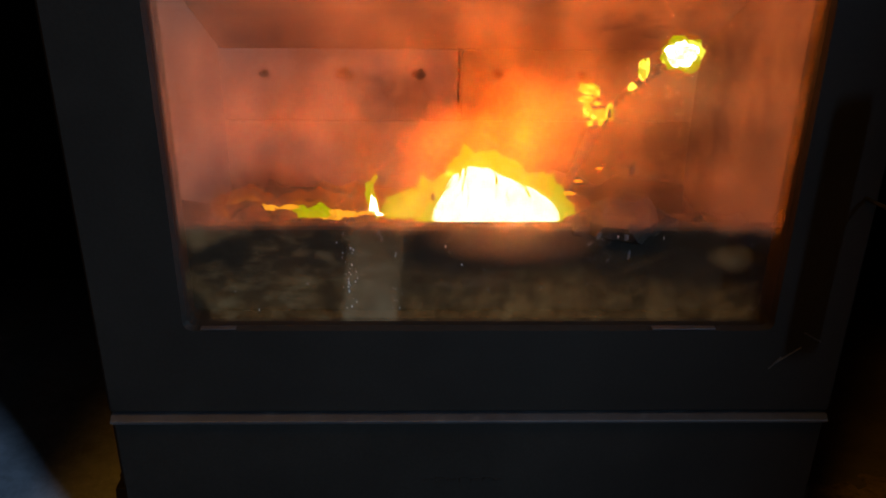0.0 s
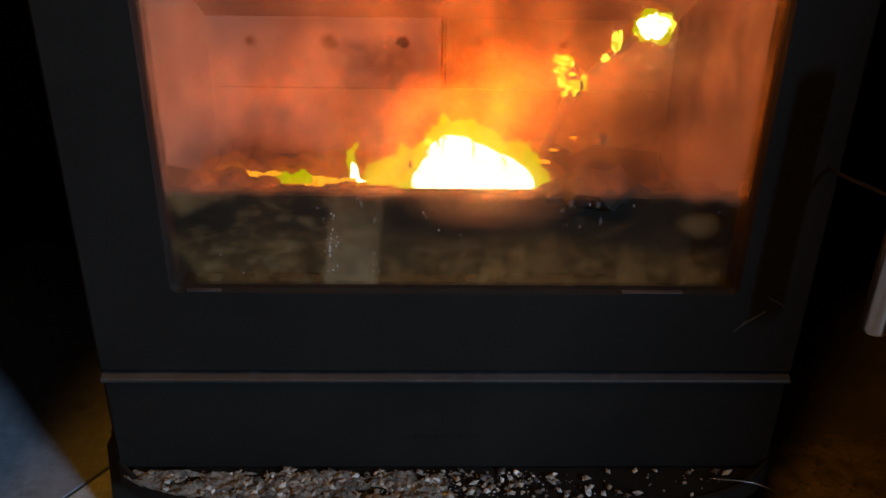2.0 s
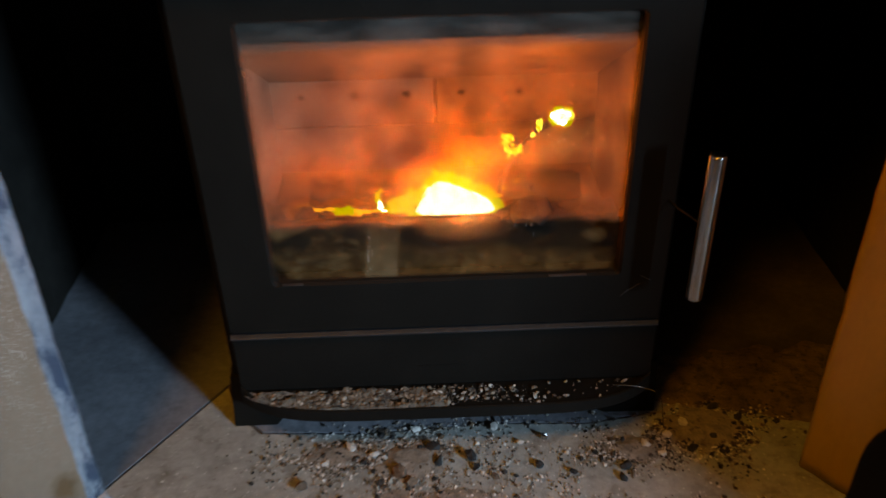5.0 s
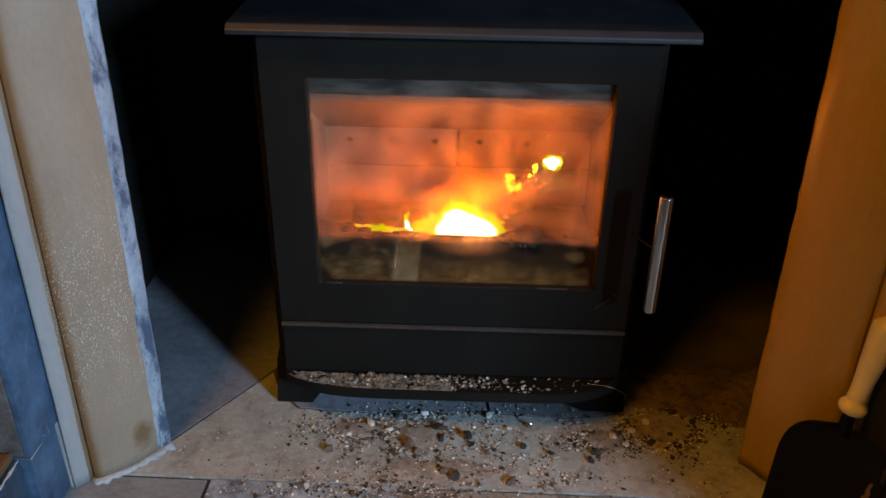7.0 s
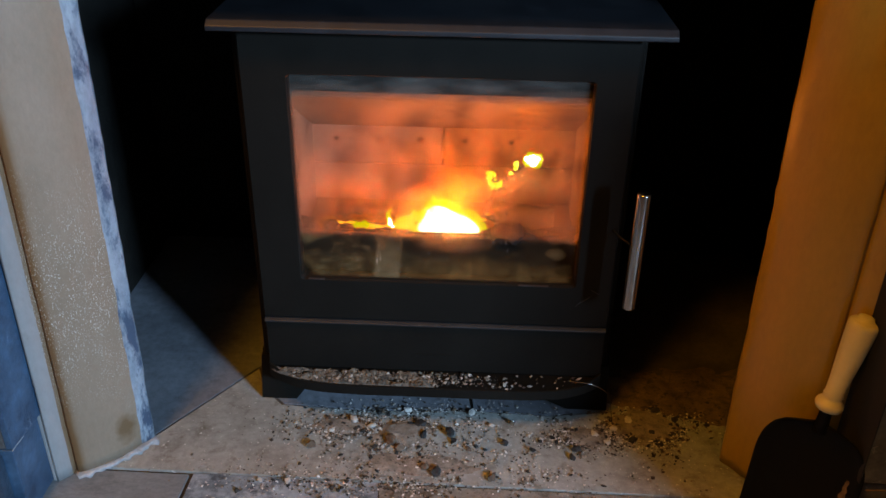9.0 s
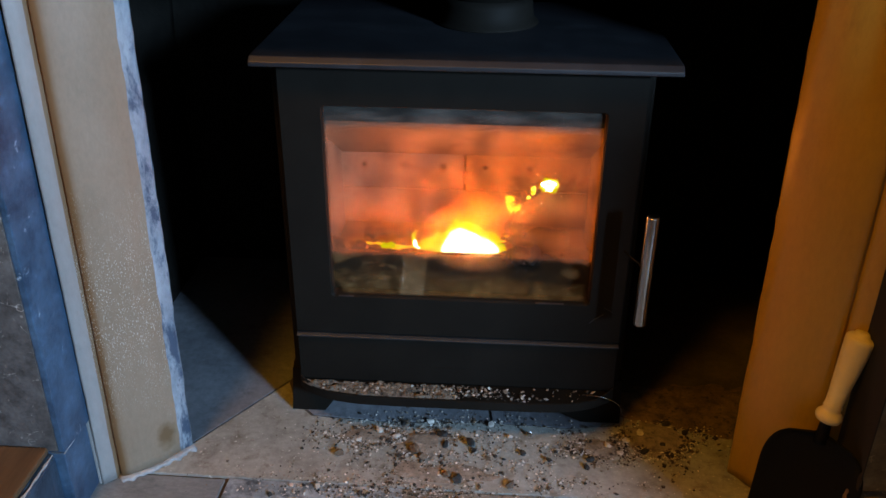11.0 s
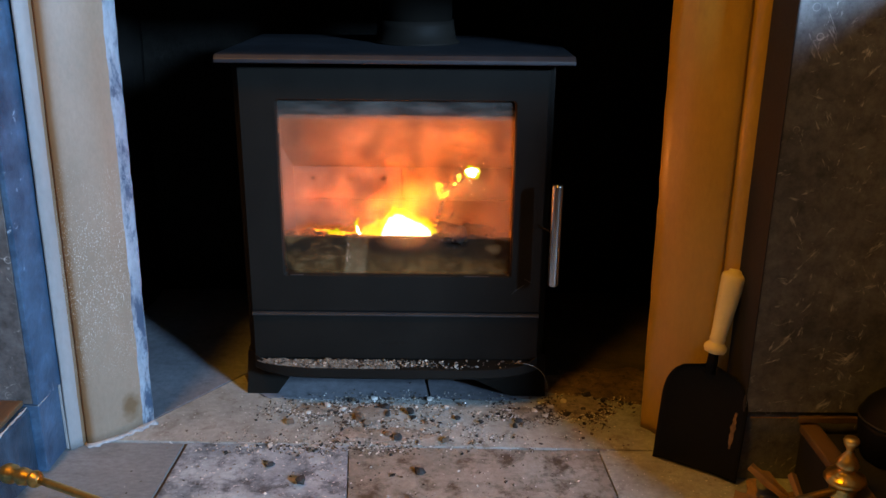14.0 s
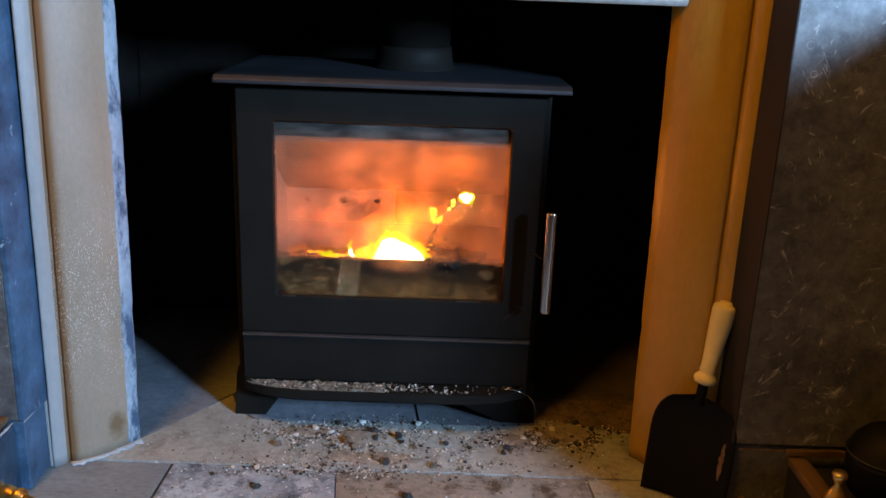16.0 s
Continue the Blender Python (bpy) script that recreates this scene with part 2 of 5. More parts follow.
M_HEAP = surface("pale_ash_heap", (0.11, 0.085, 0.062), (0.33, 0.285, 0.235), (0.05, 0.036, 0.026), 0.95, 0.0, 50, 420, 0.4, 0.001, stain_at=(0.55, 0.66))
M_GRIT = surface("brown_grit", (0.050, 0.034, 0.021), (0.20, 0.135, 0.080), (0.026, 0.020, 0.015), 0.95, 0.0, 40, 380, 0.8, 0.003, stain_at=(0.50, 0.66))
M_DUST = surface("ash_dust", (0.075, 0.058, 0.043), (0.23, 0.185, 0.138), (0.03, 0.025, 0.02), 0.95, 0.0, 32, 380, 0.9, 0.003, stain_at=(0.50, 0.60))


def crumbs_material(name, stops):
    m, n, l, p = nodes_of(name)
    g = n.new("ShaderNodeNewGeometry")
    col = ramp_node(n, l, g.outputs["Random Per Island"], stops)
    v = coords(n, l)
    gr = ramp_node(n, l, noise_node(n, l, v, 400, 4, 0.7), [(0.3, (0.7, 0.7, 0.7)), (0.7, (1.15, 1.15, 1.15))])
    l.new(mix_node(n, l, 1.0, col, gr, "MULTIPLY"), p.inputs["Base Color"])
    p.inputs["Roughness"].default_value = 0.85
    return m


M_LEDGE_ASH = crumbs_material("ledge_ash_crumbs", [(0.0, (0.02, 0.017, 0.014)), (0.25, (0.085, 0.064, 0.045)), (0.60, (0.17, 0.135, 0.098)), (0.92, (0.27, 0.225, 0.175)), (1.0, (0.58, 0.54, 0.48))])
M_BURNT = crumbs_material("burnt_crumbs", [(0.0, (0.008, 0.007, 0.007)), (0.45, (0.022, 0.017, 0.014)), (0.75, (0.060, 0.036, 0.022)), (1.0, (0.13, 0.080, 0.046))])
M_ASH = crumbs_material("ash_crumbs", [(0.0, (0.014, 0.012, 0.011)), (0.22, (0.075, 0.056, 0.040)), (0.45, (0.21, 0.175, 0.14)), (0.80, (0.40, 0.365, 0.32)), (1.0, (0.74, 0.71, 0.66))])


def scratched_slate(name):
    """Polished black slate, dulled and covered in short pale scratches and rings."""
    m, n, l, p = nodes_of(name)
    v = coords(n, l)
    base = ramp_node(n, l, noise_node(n, l, v, 5, 6, 0.65, 0.6), [(0.3, (0.052, 0.054, 0.054)), (0.7, (0.130, 0.134, 0.134))])
    total = None
    for k, (rot, sc) in enumerate((((0, 0.5, 0), (50, 20, 11)), ((0, -0.75, 0), (64, 20, 14)), ((0, 1.25, 0), (56, 20, 12)), ((0, -0.2, 0), (90, 20, 26)), ((0, 1.9, 0), (80, 20, 20)))):
        tc, turn, mp = n.new("ShaderNodeTexCoord"), n.new("ShaderNodeMapping"), n.new("ShaderNodeMapping")
        turn.inputs["Rotation"].default_value = rot
        mp.inputs["Scale"].default_value, mp.inputs["Location"].default_value = sc, (k * 3.1, 0, k * 1.7)
        l.new(tc.outputs["Object"], turn.inputs["Vector"])
        l.new(turn.outputs["Vector"], mp.inputs["Vector"])
        f = ramp_node(n, l, noise_node(n, l, mp.outputs["Vector"], 1.0, 4, 0.75), [(0.645, (0, 0, 0)), (0.75, (1, 1, 1))])
        total = f if total is None else mix_node(n, l, 1.0, total, f, "ADD")
    ring = n.new("ShaderNodeTexVoronoi")
    ring.inputs["Scale"].default_value = 34
    l.new(v, ring.inputs["Vector"])
    r = ramp_node(n, l, ring.outputs["Distance"], [(0.14, (0, 0, 0)), (0.17, (1, 1, 1)), (0.2, (0, 0, 0))])
    r = mix_node(n, l, ramp_node(n, l, noise_node(n, l, v, 8, 2), [(0.55, (0, 0, 0)), (0.6, (1, 1, 1))]), (0, 0, 0), r)
    total = mix_node(n, l, 0.7, total, r, "ADD")
    mottle = ramp_node(n, l, noise_node(n, l, v, 38, 9, 0.78), [(0.34, (0.45, 0.45, 0.45)), (0.66, (1.45, 1.45, 1.45))])
    base = mix_node(n, l, 1.0, base, mottle, "MULTIPLY")
    l.new(mix_node(n, l, total, base, (0.45, 0.45, 0.43)), p.inputs["Base Color"])
    rr = ramp_node(n, l, noise_node(n, l, v, 30, 6, 0.7), [(0.3, (0.36, 0.36, 0.36)), (0.7, (0.55, 0.55, 0.55))])
    l.new(mix_node(n, l, total, rr, (0.6, 0.6, 0.6)), p.inputs["Roughness"])
    b = n.new("ShaderNodeBump")
    b.inputs["Strength"].default_value, b.inputs["Distance"].default_value = 0.25, 0.0008
    l.new(total, b.inputs["Height"])
    l.new(b.outputs["Normal"], p.inputs["Normal"])
    return m


M_PANEL = scratched_slate("scratched_black_slate")


def stove_glass():
    """Clear pane with a thin film of soot and ash that the fire shines through."""
    m, n, l, p = nodes_of("sooty_stove_glass")
    out = n["Material Output"]
    n.remove(p)
    tc = n.new("ShaderNodeTexCoord")
    sep = n.new("ShaderNodeSeparateXYZ")
    l.new(tc.outputs["Object"], sep.inputs[0])
    v = tc.outputs["Object"]
    x, z = sep.outputs["X"], sep.outputs["Z"]
    cloud = noise_node(n, l, v, 9, 2.5, 0.5, 0.0)
    fine = noise_node(n, l, v, 70, 8, 0.75)
    smoke = noise_node(n, l, coords(n, l, (1.0, 1.0, 0.8)), 22, 8, 0.58, 0.0)

    def mul(a, b):
        return math_node(n, l, "MULTIPLY", a, b)

    def add(a, b):
        return math_node(n, l, "ADD", a, b)

    def centred(fac, amount):
        return mul(math_node(n, l, "SUBTRACT", fac, 0.5), amount)

    def blot(cx, cz, rx, rz, inner=0.25, outer=1.0, torn=1.0):
        """A soft-edged blot on the pane, its outline broken up."""
        dx = math_node(n, l, "DIVIDE", math_node(n, l, "SUBTRACT", x, cx), rx)
        dz = math_node(n, l, "DIVIDE", math_node(n, l, "SUBTRACT", z, cz), rz)
        d = add(mul(dx, dx), mul(dz, dz))
        d = add(add(d, centred(smoke, 2.6 * torn)), centred(fine, 1.4 * torn))
        return ramp_node(n, l, d, [(inner, (1, 1, 1)), (outer, (0, 0, 0))])

    def grey(fac, stops):
        return ramp_node(n, l, fac, [(q, (k, k, k)) for q, k in stops])
    # deposit low down on the pane, its upper edge uneven, thinned under the flames to put their bloom in
    low = grey(add(add(z, centred(cloud, 0.016)), centred(smoke, 0.014)), [(0.062, 1), (0.070, 0)])
    low = mul(low, math_node(n, l, "SUBTRACT", 1.0, mul(blot(0.028, 0.060, 0.062, 0.022, 0.0, 1.2, 0.5), 0.55)))
    # brown ash settled along the foot of the pane
    foot = grey(add(add(z, centred(cloud, 0.040)), centred(smoke, 0.020)), [(0.000, 1), (0.018, 0.75), (0.040, 0)])
    foot = mul(foot, grey(add(add(x, 0.2), centred(cloud, 0.10)), [(0.14, 0.45), (0.22, 1.0)]))
    # a wiped pale stripe with blurred sides
    px = math_node(n, l, "ABSOLUTE", add(add(x, 0.0685), add(centred(fine, 0.006), mul(z, -0.10))))
    stripe = mul(grey(px, [(0.0155, 1), (0.0200, 0)]), grey(z, [(0.0, 1.0), (0.045, 0.8), (0.072, 0.25)]))
    stripe = mul(stripe, grey(smoke, [(0.30, 0.45), (0.62, 1.0)]))
    # smears left by a cloth, with a pale scuff at the far end
    smear = mul(grey(noise_node(n, l, coords(n, l, (1.0, 1.0, 2.2)), 46, 8, 0.72, 0.25), [(0.50, 0), (0.63, 1)]), grey(math_node(n, l, "ABSOLUTE", add(x, 0.115)), [(0.055, 1), (0.085, 0)]))
    scuffs = math_node(n, l, "MAXIMUM", blot(0.166, 0.046, 0.017, 0.011, 0.0, 1.0), blot(-0.176, 0.060, 0.014, 0.010, 0.0, 1.1))
    scuffs = math_node(n, l, "MAXIMUM", scuffs, blot(-0.113, 0.029, 0.020, 0.006, 0.0, 1.0))
    black = math_node(n, l, "MAXIMUM", blot(-0.157, 0.049, 0.020, 0.012, 0.3, 1.1, 0.6), blot(0.098, 0.058, 0.030, 0.014, 0.3, 1.1, 0.6))
    black = math_node(n, l, "MAXIMUM", black, math_node(n, l, "MAXIMUM", blot(-0.190, 0.000, 0.026, 0.024, 0.2, 1.2, 0.5), blot(0.198, 0.006, 0.016, 0.030, 0.2, 1.2, 0.5)))
    turn, thin = n.new("ShaderNodeMapping"), n.new("ShaderNodeMapping")
    turn.inputs["Rotation"].default_value, thin.inputs["Scale"].default_value = (0, 0.35, 0), (14, 1, 190)
    l.new(v, turn.inputs["Vector"])
    l.new(turn.outputs["Vector"], thin.inputs["Vector"])
    swipes = grey(noise_node(n, l, thin.outputs["Vector"], 1.0, 5, 0.6), [(0.56, 0), (0.68, 1)])
    swipes = mul(swipes, grey(cloud, [(0.42, 0), (0.60, 1)]))
    specks = grey(noise_node(n, l, v, 420, 2, 0.5), [(0.70, 0), (0.76, 1)])
    low_film = add(mul(mul(foot, grey(fine, [(0.36, 0.40), (0.62, 1.15)])), 0.42), mul(smear, 0.22))
    low_film = add(add(low_film, mul(swipes, 0.14)), mul(stripe, 0.42))
    low_film = add(low_film, mul(scuffs, 0.30))
    low_film = add(low_film, add(mul(specks, 0.05), mul(grey(smoke, [(0.35, 0), (0.75, 1)]), 0.05)))
    low_film = mul(low_film, math_node(n, l, "SUBTRACT", 1.0, mul(black, 0.85)))
    # smoke film over the whole pane, thick in clouds
    film_up = grey(add(cloud, centred(smoke, 0.5)), [(0.20, 0.20), (0.85, 0.40)])
    side = grey(math_node(n, l, "ABSOLUTE", add(x, -0.005)), [(0.12, 0.0), (0.19, 0.15)])
    film_up = add(film_up, mul(side, grey(smoke, [(0.3, 0.5), (0.7, 1.0)])))
    film_up = add(film_up, mul(specks, 0.06))
    film = mix_node(n, l, low, film_up, low_film)
    # sooty strip along the top
    topz = grey(z, [(0.262, 0), (0.271, 1)])
    streak = grey(noise_node(n, l, coords(n, l, (1.0, 1.0, 5.0)), 16, 6, 0.55, 0.0), [(0.36, 0), (0.70, 1)])
    top_film = add(mul(streak, 0.35), 0.29)
    film = math_node(n, l, "MINIMUM", mix_node(n, l, topz, film, top_film), 0.60)
    tr, di, tl = n.new("ShaderNodeBsdfTransparent"), n.new("ShaderNodeBsdfDiffuse"), n.new("ShaderNodeBsdfTranslucent")
    gl = n.new("ShaderNodeBsdfGlossy")
    gl.inputs["Roughness"].default_value = 0.02
    dirt = mix_node(n, l, grey(fine, [(0.35, 0), (0.65, 1)]), (0.094, 0.042, 0.011), (0.225, 0.108, 0.034))
    dirt = mix_node(n, l, math_node(n, l, "MAXIMUM", smear, scuffs), dirt, (0.160, 0.104, 0.045))
    dirt = mix_node(n, l, stripe, dirt, (0.170, 0.114, 0.058))
    dirt = mix_node(n, l, low, mix_node(n, l, side, (0.28, 0.165, 0.100), (0.38, 0.27, 0.19)), dirt)
    dirt = mix_node(n, l, topz, dirt, mix_node(n, l, streak, (0.028, 0.025, 0.021), (0.105, 0.092, 0.078)))
    l.new(dirt, di.inputs["Color"])
    dusk = mix_node(n, l, grey(add(smoke, centred(cloud, 0.6)), [(0.34, 0), (0.68, 1)]), (0.17, 0.080, 0.042), (0.86, 0.53, 0.33))
    dusk = mix_node(n, l, mul(blot(0.128, 0.118, 0.036, 0.040, 0.0, 1.3, 0.5), 0.6), dusk, (0.16, 0.085, 0.05))
    l.new(dusk, tl.inputs["Color"])
    a, b, c = (n.new("ShaderNodeMixShader") for _ in range(3))
    share = math_node(n, l, "SUBTRACT", math_node(n, l, "SUBTRACT", 0.85, mul(side, 1.6)), mul(mix_node(n, l, 1.0, low, topz, "ADD"), 0.80))
    l.new(math_node(n, l, "MAXIMUM", share, 0.04), a.inputs[0])
    l.new(di.outputs[0], a.inputs[1])
    l.new(tl.outputs[0], a.inputs[2])
    l.new(film, b.inputs[0])
    l.new(tr.outputs[0], b.inputs[1])
    l.new(a.outputs[0], b.inputs[2])
    fr = n.new("ShaderNodeFresnel")
    fr.inputs["IOR"].default_value = 1.13
    l.new(fr.outputs[0], c.inputs[0])
    l.new(b.outputs[0], c.inputs[1])
    l.new(gl.outputs[0], c.inputs[2])
    l.new(c.outputs[0], out.inputs["Surface"])
    return m


M_GLASS = stove_glass()
# last two: the bloom round the flames, put in as faint glowing shells
M_VEILS = [glow("flame_heart", (1.0, 0.97, 0.86), 85.0, 0.02), glow("flame_body", (0.74, 1.0, 0.10), 3.6, 0.30), glow("flame_skin", (0.38, 0.80, 0.0), 1.5, 0.20),
           glow("flame_veil", (1.0, 0.40, 0.01), 1.2, 0.93), glow("flame_halo", (1.0, 0.22, 0.015), 1.1, 0.95)]
M_CORE = glow("ember_core", (1.0, 0.74, 0.10), 6.0, 0.05)
M_EMBER = glow("ember", (1.0, 0.50, 0.035), 2.4, 0.15)


# ---- shape helpers ----
def part(name, bm, material, parent=None, label="", smooth=False):
    me = bpy.data.meshes.new(name)
    bm.to_mesh(me)
    bm.free()
    me.materials.append(material)
    if smooth:
        for f in me.polygons:
            f.use_smooth = True
    ob = new(name, me)
    if parent is not None:
        ob.parent = parent
    if label:
        tagged(ob, label)
    return ob


def thing(name, label, category, group="", kind="", at=(0, 0, 0)):
    ob = new(name)
    ob.empty_display_size = 0.05
    ob.location = at
    return tagged(ob, label, category, group, kind)


def box(x0, x1, y0, y1, z0, z1, bevel=0.0, seg=2, bm=None):
    own = bmesh.new()
    bmesh.ops.create_cube(own, size=1)
    for v in own.verts:
        v.co = Vector((x0 + (v.co.x + 0.5) * (x1 - x0), y0 + (v.co.y + 0.5) * (y1 - y0), z0 + (v.co.z + 0.5) * (z1 - z0)))
    if bevel:
        bmesh.ops.bevel(own, geom=own.edges[:], offset=bevel, segments=seg, affect="EDGES", profile=0.5)
    if bm is None:
        return own
    join(bm, own)
    return bm


def join(bm, other):
    me = bpy.data.meshes.new("tmp")
    other.to_mesh(me)
    other.free()
    bm.from_mesh(me)
    bpy.data.meshes.remove(me)


def prism(points, lo, hi, axis="z", bevel=0.0):
    """A polygon swept along one axis; points are pairs in the other two, in order."""
    bm = bmesh.new()

    def put(a, b, c):
        return {"z": (a, b, c), "y": (a, c, b), "x": (c, a, b)}[axis]
    low = [bm.verts.new(put(a, b, lo)) for a, b in points]
    high = [bm.verts.new(put(a, b, hi)) for a, b in points]
    bm.faces.new(low)
    bm.faces.new(high)
    for i in range(len(points)):
        j = (i + 1) % len(points)
        bm.faces.new((low[i], low[j], high[j], high[i]))
    bmesh.ops.recalc_face_normals(bm, faces=bm.faces[:])
    if bevel:
        bmesh.ops.bevel(bm, geom=bm.edges[:], offset=bevel, segments=2, affect="EDGES", profile=0.5)
    return bm


def lathe(profile, m=Matrix.Identity(4), n=24):
    """A turned solid: profile is (radius, height) from bottom to top."""
    bm = bmesh.new()
    rings = []
    for r, h in profile:
        rings.append([bm.verts.new(m @ Vector((r * math.cos(2 * math.pi * k / n), r * math.sin(2 * math.pi * k / n), h))) for k in range(n)])
    for a, b in zip(rings, rings[1:]):
        for k in range(n):
            bm.faces.new((a[k], a[(k + 1) % n], b[(k + 1) % n], b[k]))
    bm.faces.new(rings[0][::-1])
    bm.faces.new(rings[-1])
    bmesh.ops.recalc_face_normals(bm, faces=bm.faces[:])
    return bm


def tube(path, radius, n=12, wobble=0.0, seed=0):
    """A rod along a path; radius may be a list."""
    bm = bmesh.new()
    pts = [Vector(p) for p in path]
    rings = []
    for i, p in enumerate(pts):
        d = (pts[min(i + 1, len(pts) - 1)] - pts[max(i - 1, 0)]).normalized()
        u = d.orthogonal().normalized() if i == 0 else (u - d * u.dot(d)).normalized()
        w = d.cross(u)
        r = radius[i] if isinstance(radius, (list, tuple)) else radius
        ring = []
        for k in range(n):
            a = 2 * math.pi * k / n
            q = u * math.cos(a) + w * math.sin(a)
            rr = r * (1 + wobble * noise.noise((p + q * r) * 60 + Vector((seed, 0, 0))))
            ring.append(bm.verts.new(p + q * rr))
        rings.append(ring)
    for a, b in zip(rings, rings[1:]):
        for k in range(n):
            bm.faces.new((a[k], a[(k + 1) % n], b[(k + 1) % n], b[k]))
    bm.faces.new(rings[0][::-1])
    bm.faces.new(rings[-1])
    bmesh.ops.recalc_face_normals(bm, faces=bm.faces[:])
    return bm


def lump(size, seed, rough=0.35, sub=2, squash=(1, 1, 1)):
    bm = bmesh.new()
    bmesh.ops.create_icosphere(bm, subdivisions=sub, radius=1)
    off = Vector((seed * 7.3, seed * 1.9, seed * 3.7))
    for v in bm.verts:
        k = 1 + rough * noise.noise(v.co * 1.4 + off) + rough * 0.5 * noise.noise(v.co * 3.4 + off)
        v.co = Vector((v.co.x * squash[0], v.co.y * squash[1], v.co.z * squash[2])) * (k * size)
    return bm


def rest(ob, x, y, z):
    """Set a thing down so that its lowest point is at height z."""
    low = min((ob.matrix_basis.to_3x3() @ v.co).z for v in ob.data.vertices)
    ob.location = (x, y, z - low)
    return ob


# ---- the room round the camera ----
def wall_with_hole(name, x0, x1, y0, y1, z0, z1, hx0, hx1, hz0, hz1):
    """A wall across y with one opening through it."""
    bm = bmesh.new()
    for a in ((x0, hx0, z0, z1), (hx1, x1, z0, z1), (hx0, hx1, z0, hz0), (hx0, hx1, hz1, z1)):
        if a[1] - a[0] > 0.001 and a[3] - a[2] > 0.001:
            box(a[0], a[1], y0, y1, a[2], a[3], bm=bm)
    ob = part(name, bm, M_WALL)
    return tagged(ob, kind="structure")


WX0, WX1, WY, WZ = -2.3, 3.0, -2.8, 2.4
bm = box(WX0, WX1, WY, -0.862, -0.20, -0.012)
box(WX0, -0.862, -0.862, -0.19, -0.20, -0.012, bm=bm)
box(0.862, WX1, -0.862, -0.19, -0.20, -0.012, bm=bm)
tagged(part("floor", bm, M_CARPET), "brown carpet of the room in front of the hearth", "floor", kind="structure")
wall_with_hole("wall_south", WX0, WX1, WY - 0.2, WY, -0.2, WZ, 2.05, 2.75, 1.16, 1.84)
tagged(part("wall_west", box(WX0 - 0.15, WX0, WY - 0.2, 0.1, -0.2, WZ), M_WALL), kind="structure")
tagged(part("wall_east", box(WX1, WX1 + 0.15, WY - 0.2, 0.1, -0.2, WZ), M_WALL), kind="structure")
tagged(part("ceiling", box(WX0 - 0.15, WX1 + 0.15, WY - 0.2, 1.0, WZ, WZ + 0.12), M_WALL), kind="structure")
win = thing("window_1", "white window with a single daylit pane", "window", kind="structure")
wf = bmesh.new()
for a in ((2.05, 2.09, 1.16, 1.84), (2.71, 2.75, 1.16, 1.84), (2.09, 2.71, 1.16, 1.20), (2.09, 2.71, 1.80, 1.84)):
    box(a[0], a[1], -2.98, -2.92, a[2], a[3], bm=wf)
part("window_frame", wf, M_LINTEL, win)

# unseen block, added to shade the right slip, jamb and floor from the window
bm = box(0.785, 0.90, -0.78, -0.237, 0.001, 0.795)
tagged(part("daylight_block", bm, M_WALL), "unseen low block added to keep daylight off the right of the fireplace", "wall", kind="structure")

# ---- the chimney breast, recess and surround ----
bm = bmesh.new()
box(WX0, -0.86, -0.19, 0.10, -0.2, WZ, bm=bm)
box(0.86, WX1, -0.19, 0.10, -0.2, WZ, bm=bm)
box(-0.86, 0.86, -0.19, 0.10, 1.02, WZ, bm=bm)
tagged(part("wall_north", bm, M_WALL), "plastered chimney breast round the fireplace", "wall", kind="structure")
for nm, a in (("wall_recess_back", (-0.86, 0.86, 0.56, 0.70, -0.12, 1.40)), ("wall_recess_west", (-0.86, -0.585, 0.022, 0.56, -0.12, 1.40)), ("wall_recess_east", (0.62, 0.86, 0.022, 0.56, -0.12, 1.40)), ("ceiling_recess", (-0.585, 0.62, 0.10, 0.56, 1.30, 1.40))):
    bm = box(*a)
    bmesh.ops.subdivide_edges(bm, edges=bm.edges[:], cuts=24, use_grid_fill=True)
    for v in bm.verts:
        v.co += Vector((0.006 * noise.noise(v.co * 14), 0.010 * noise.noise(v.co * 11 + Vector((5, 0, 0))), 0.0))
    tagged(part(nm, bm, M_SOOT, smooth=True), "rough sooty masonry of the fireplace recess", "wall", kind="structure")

# Jamb of painted stone: a half-round moulding between a narrow return and a fillet
JAMB = [(-0.470, 0.02), (-0.424, -0.058), (-0.4105, -0.0680), (-0.4100, -0.0735), (-0.4225, -0.0865), (-0.4300, -0.0985), (-0.4385, -0.1095),
        (-0.4485, -0.1195), (-0.4600, -0.1295), (-0.4725, -0.1390), (-0.4840, -0.1455), (-0.4915, -0.1485), (-0.4945, -0.1470),
        (-0.4955, -0.1430), (-0.4975, -0.1445), (-0.4985, -0.1520), (-0.5120, -0.1655), (-0.5150, -0.1660), (-0.5150, 0.02)]


def lean(bm, top, inward):
    """Draw the upper end of an upright slightly inward, with a little unevenness down its arrises."""
    for v in bm.verts:
        v.co.x += inward * v.co.z / top
    return bm


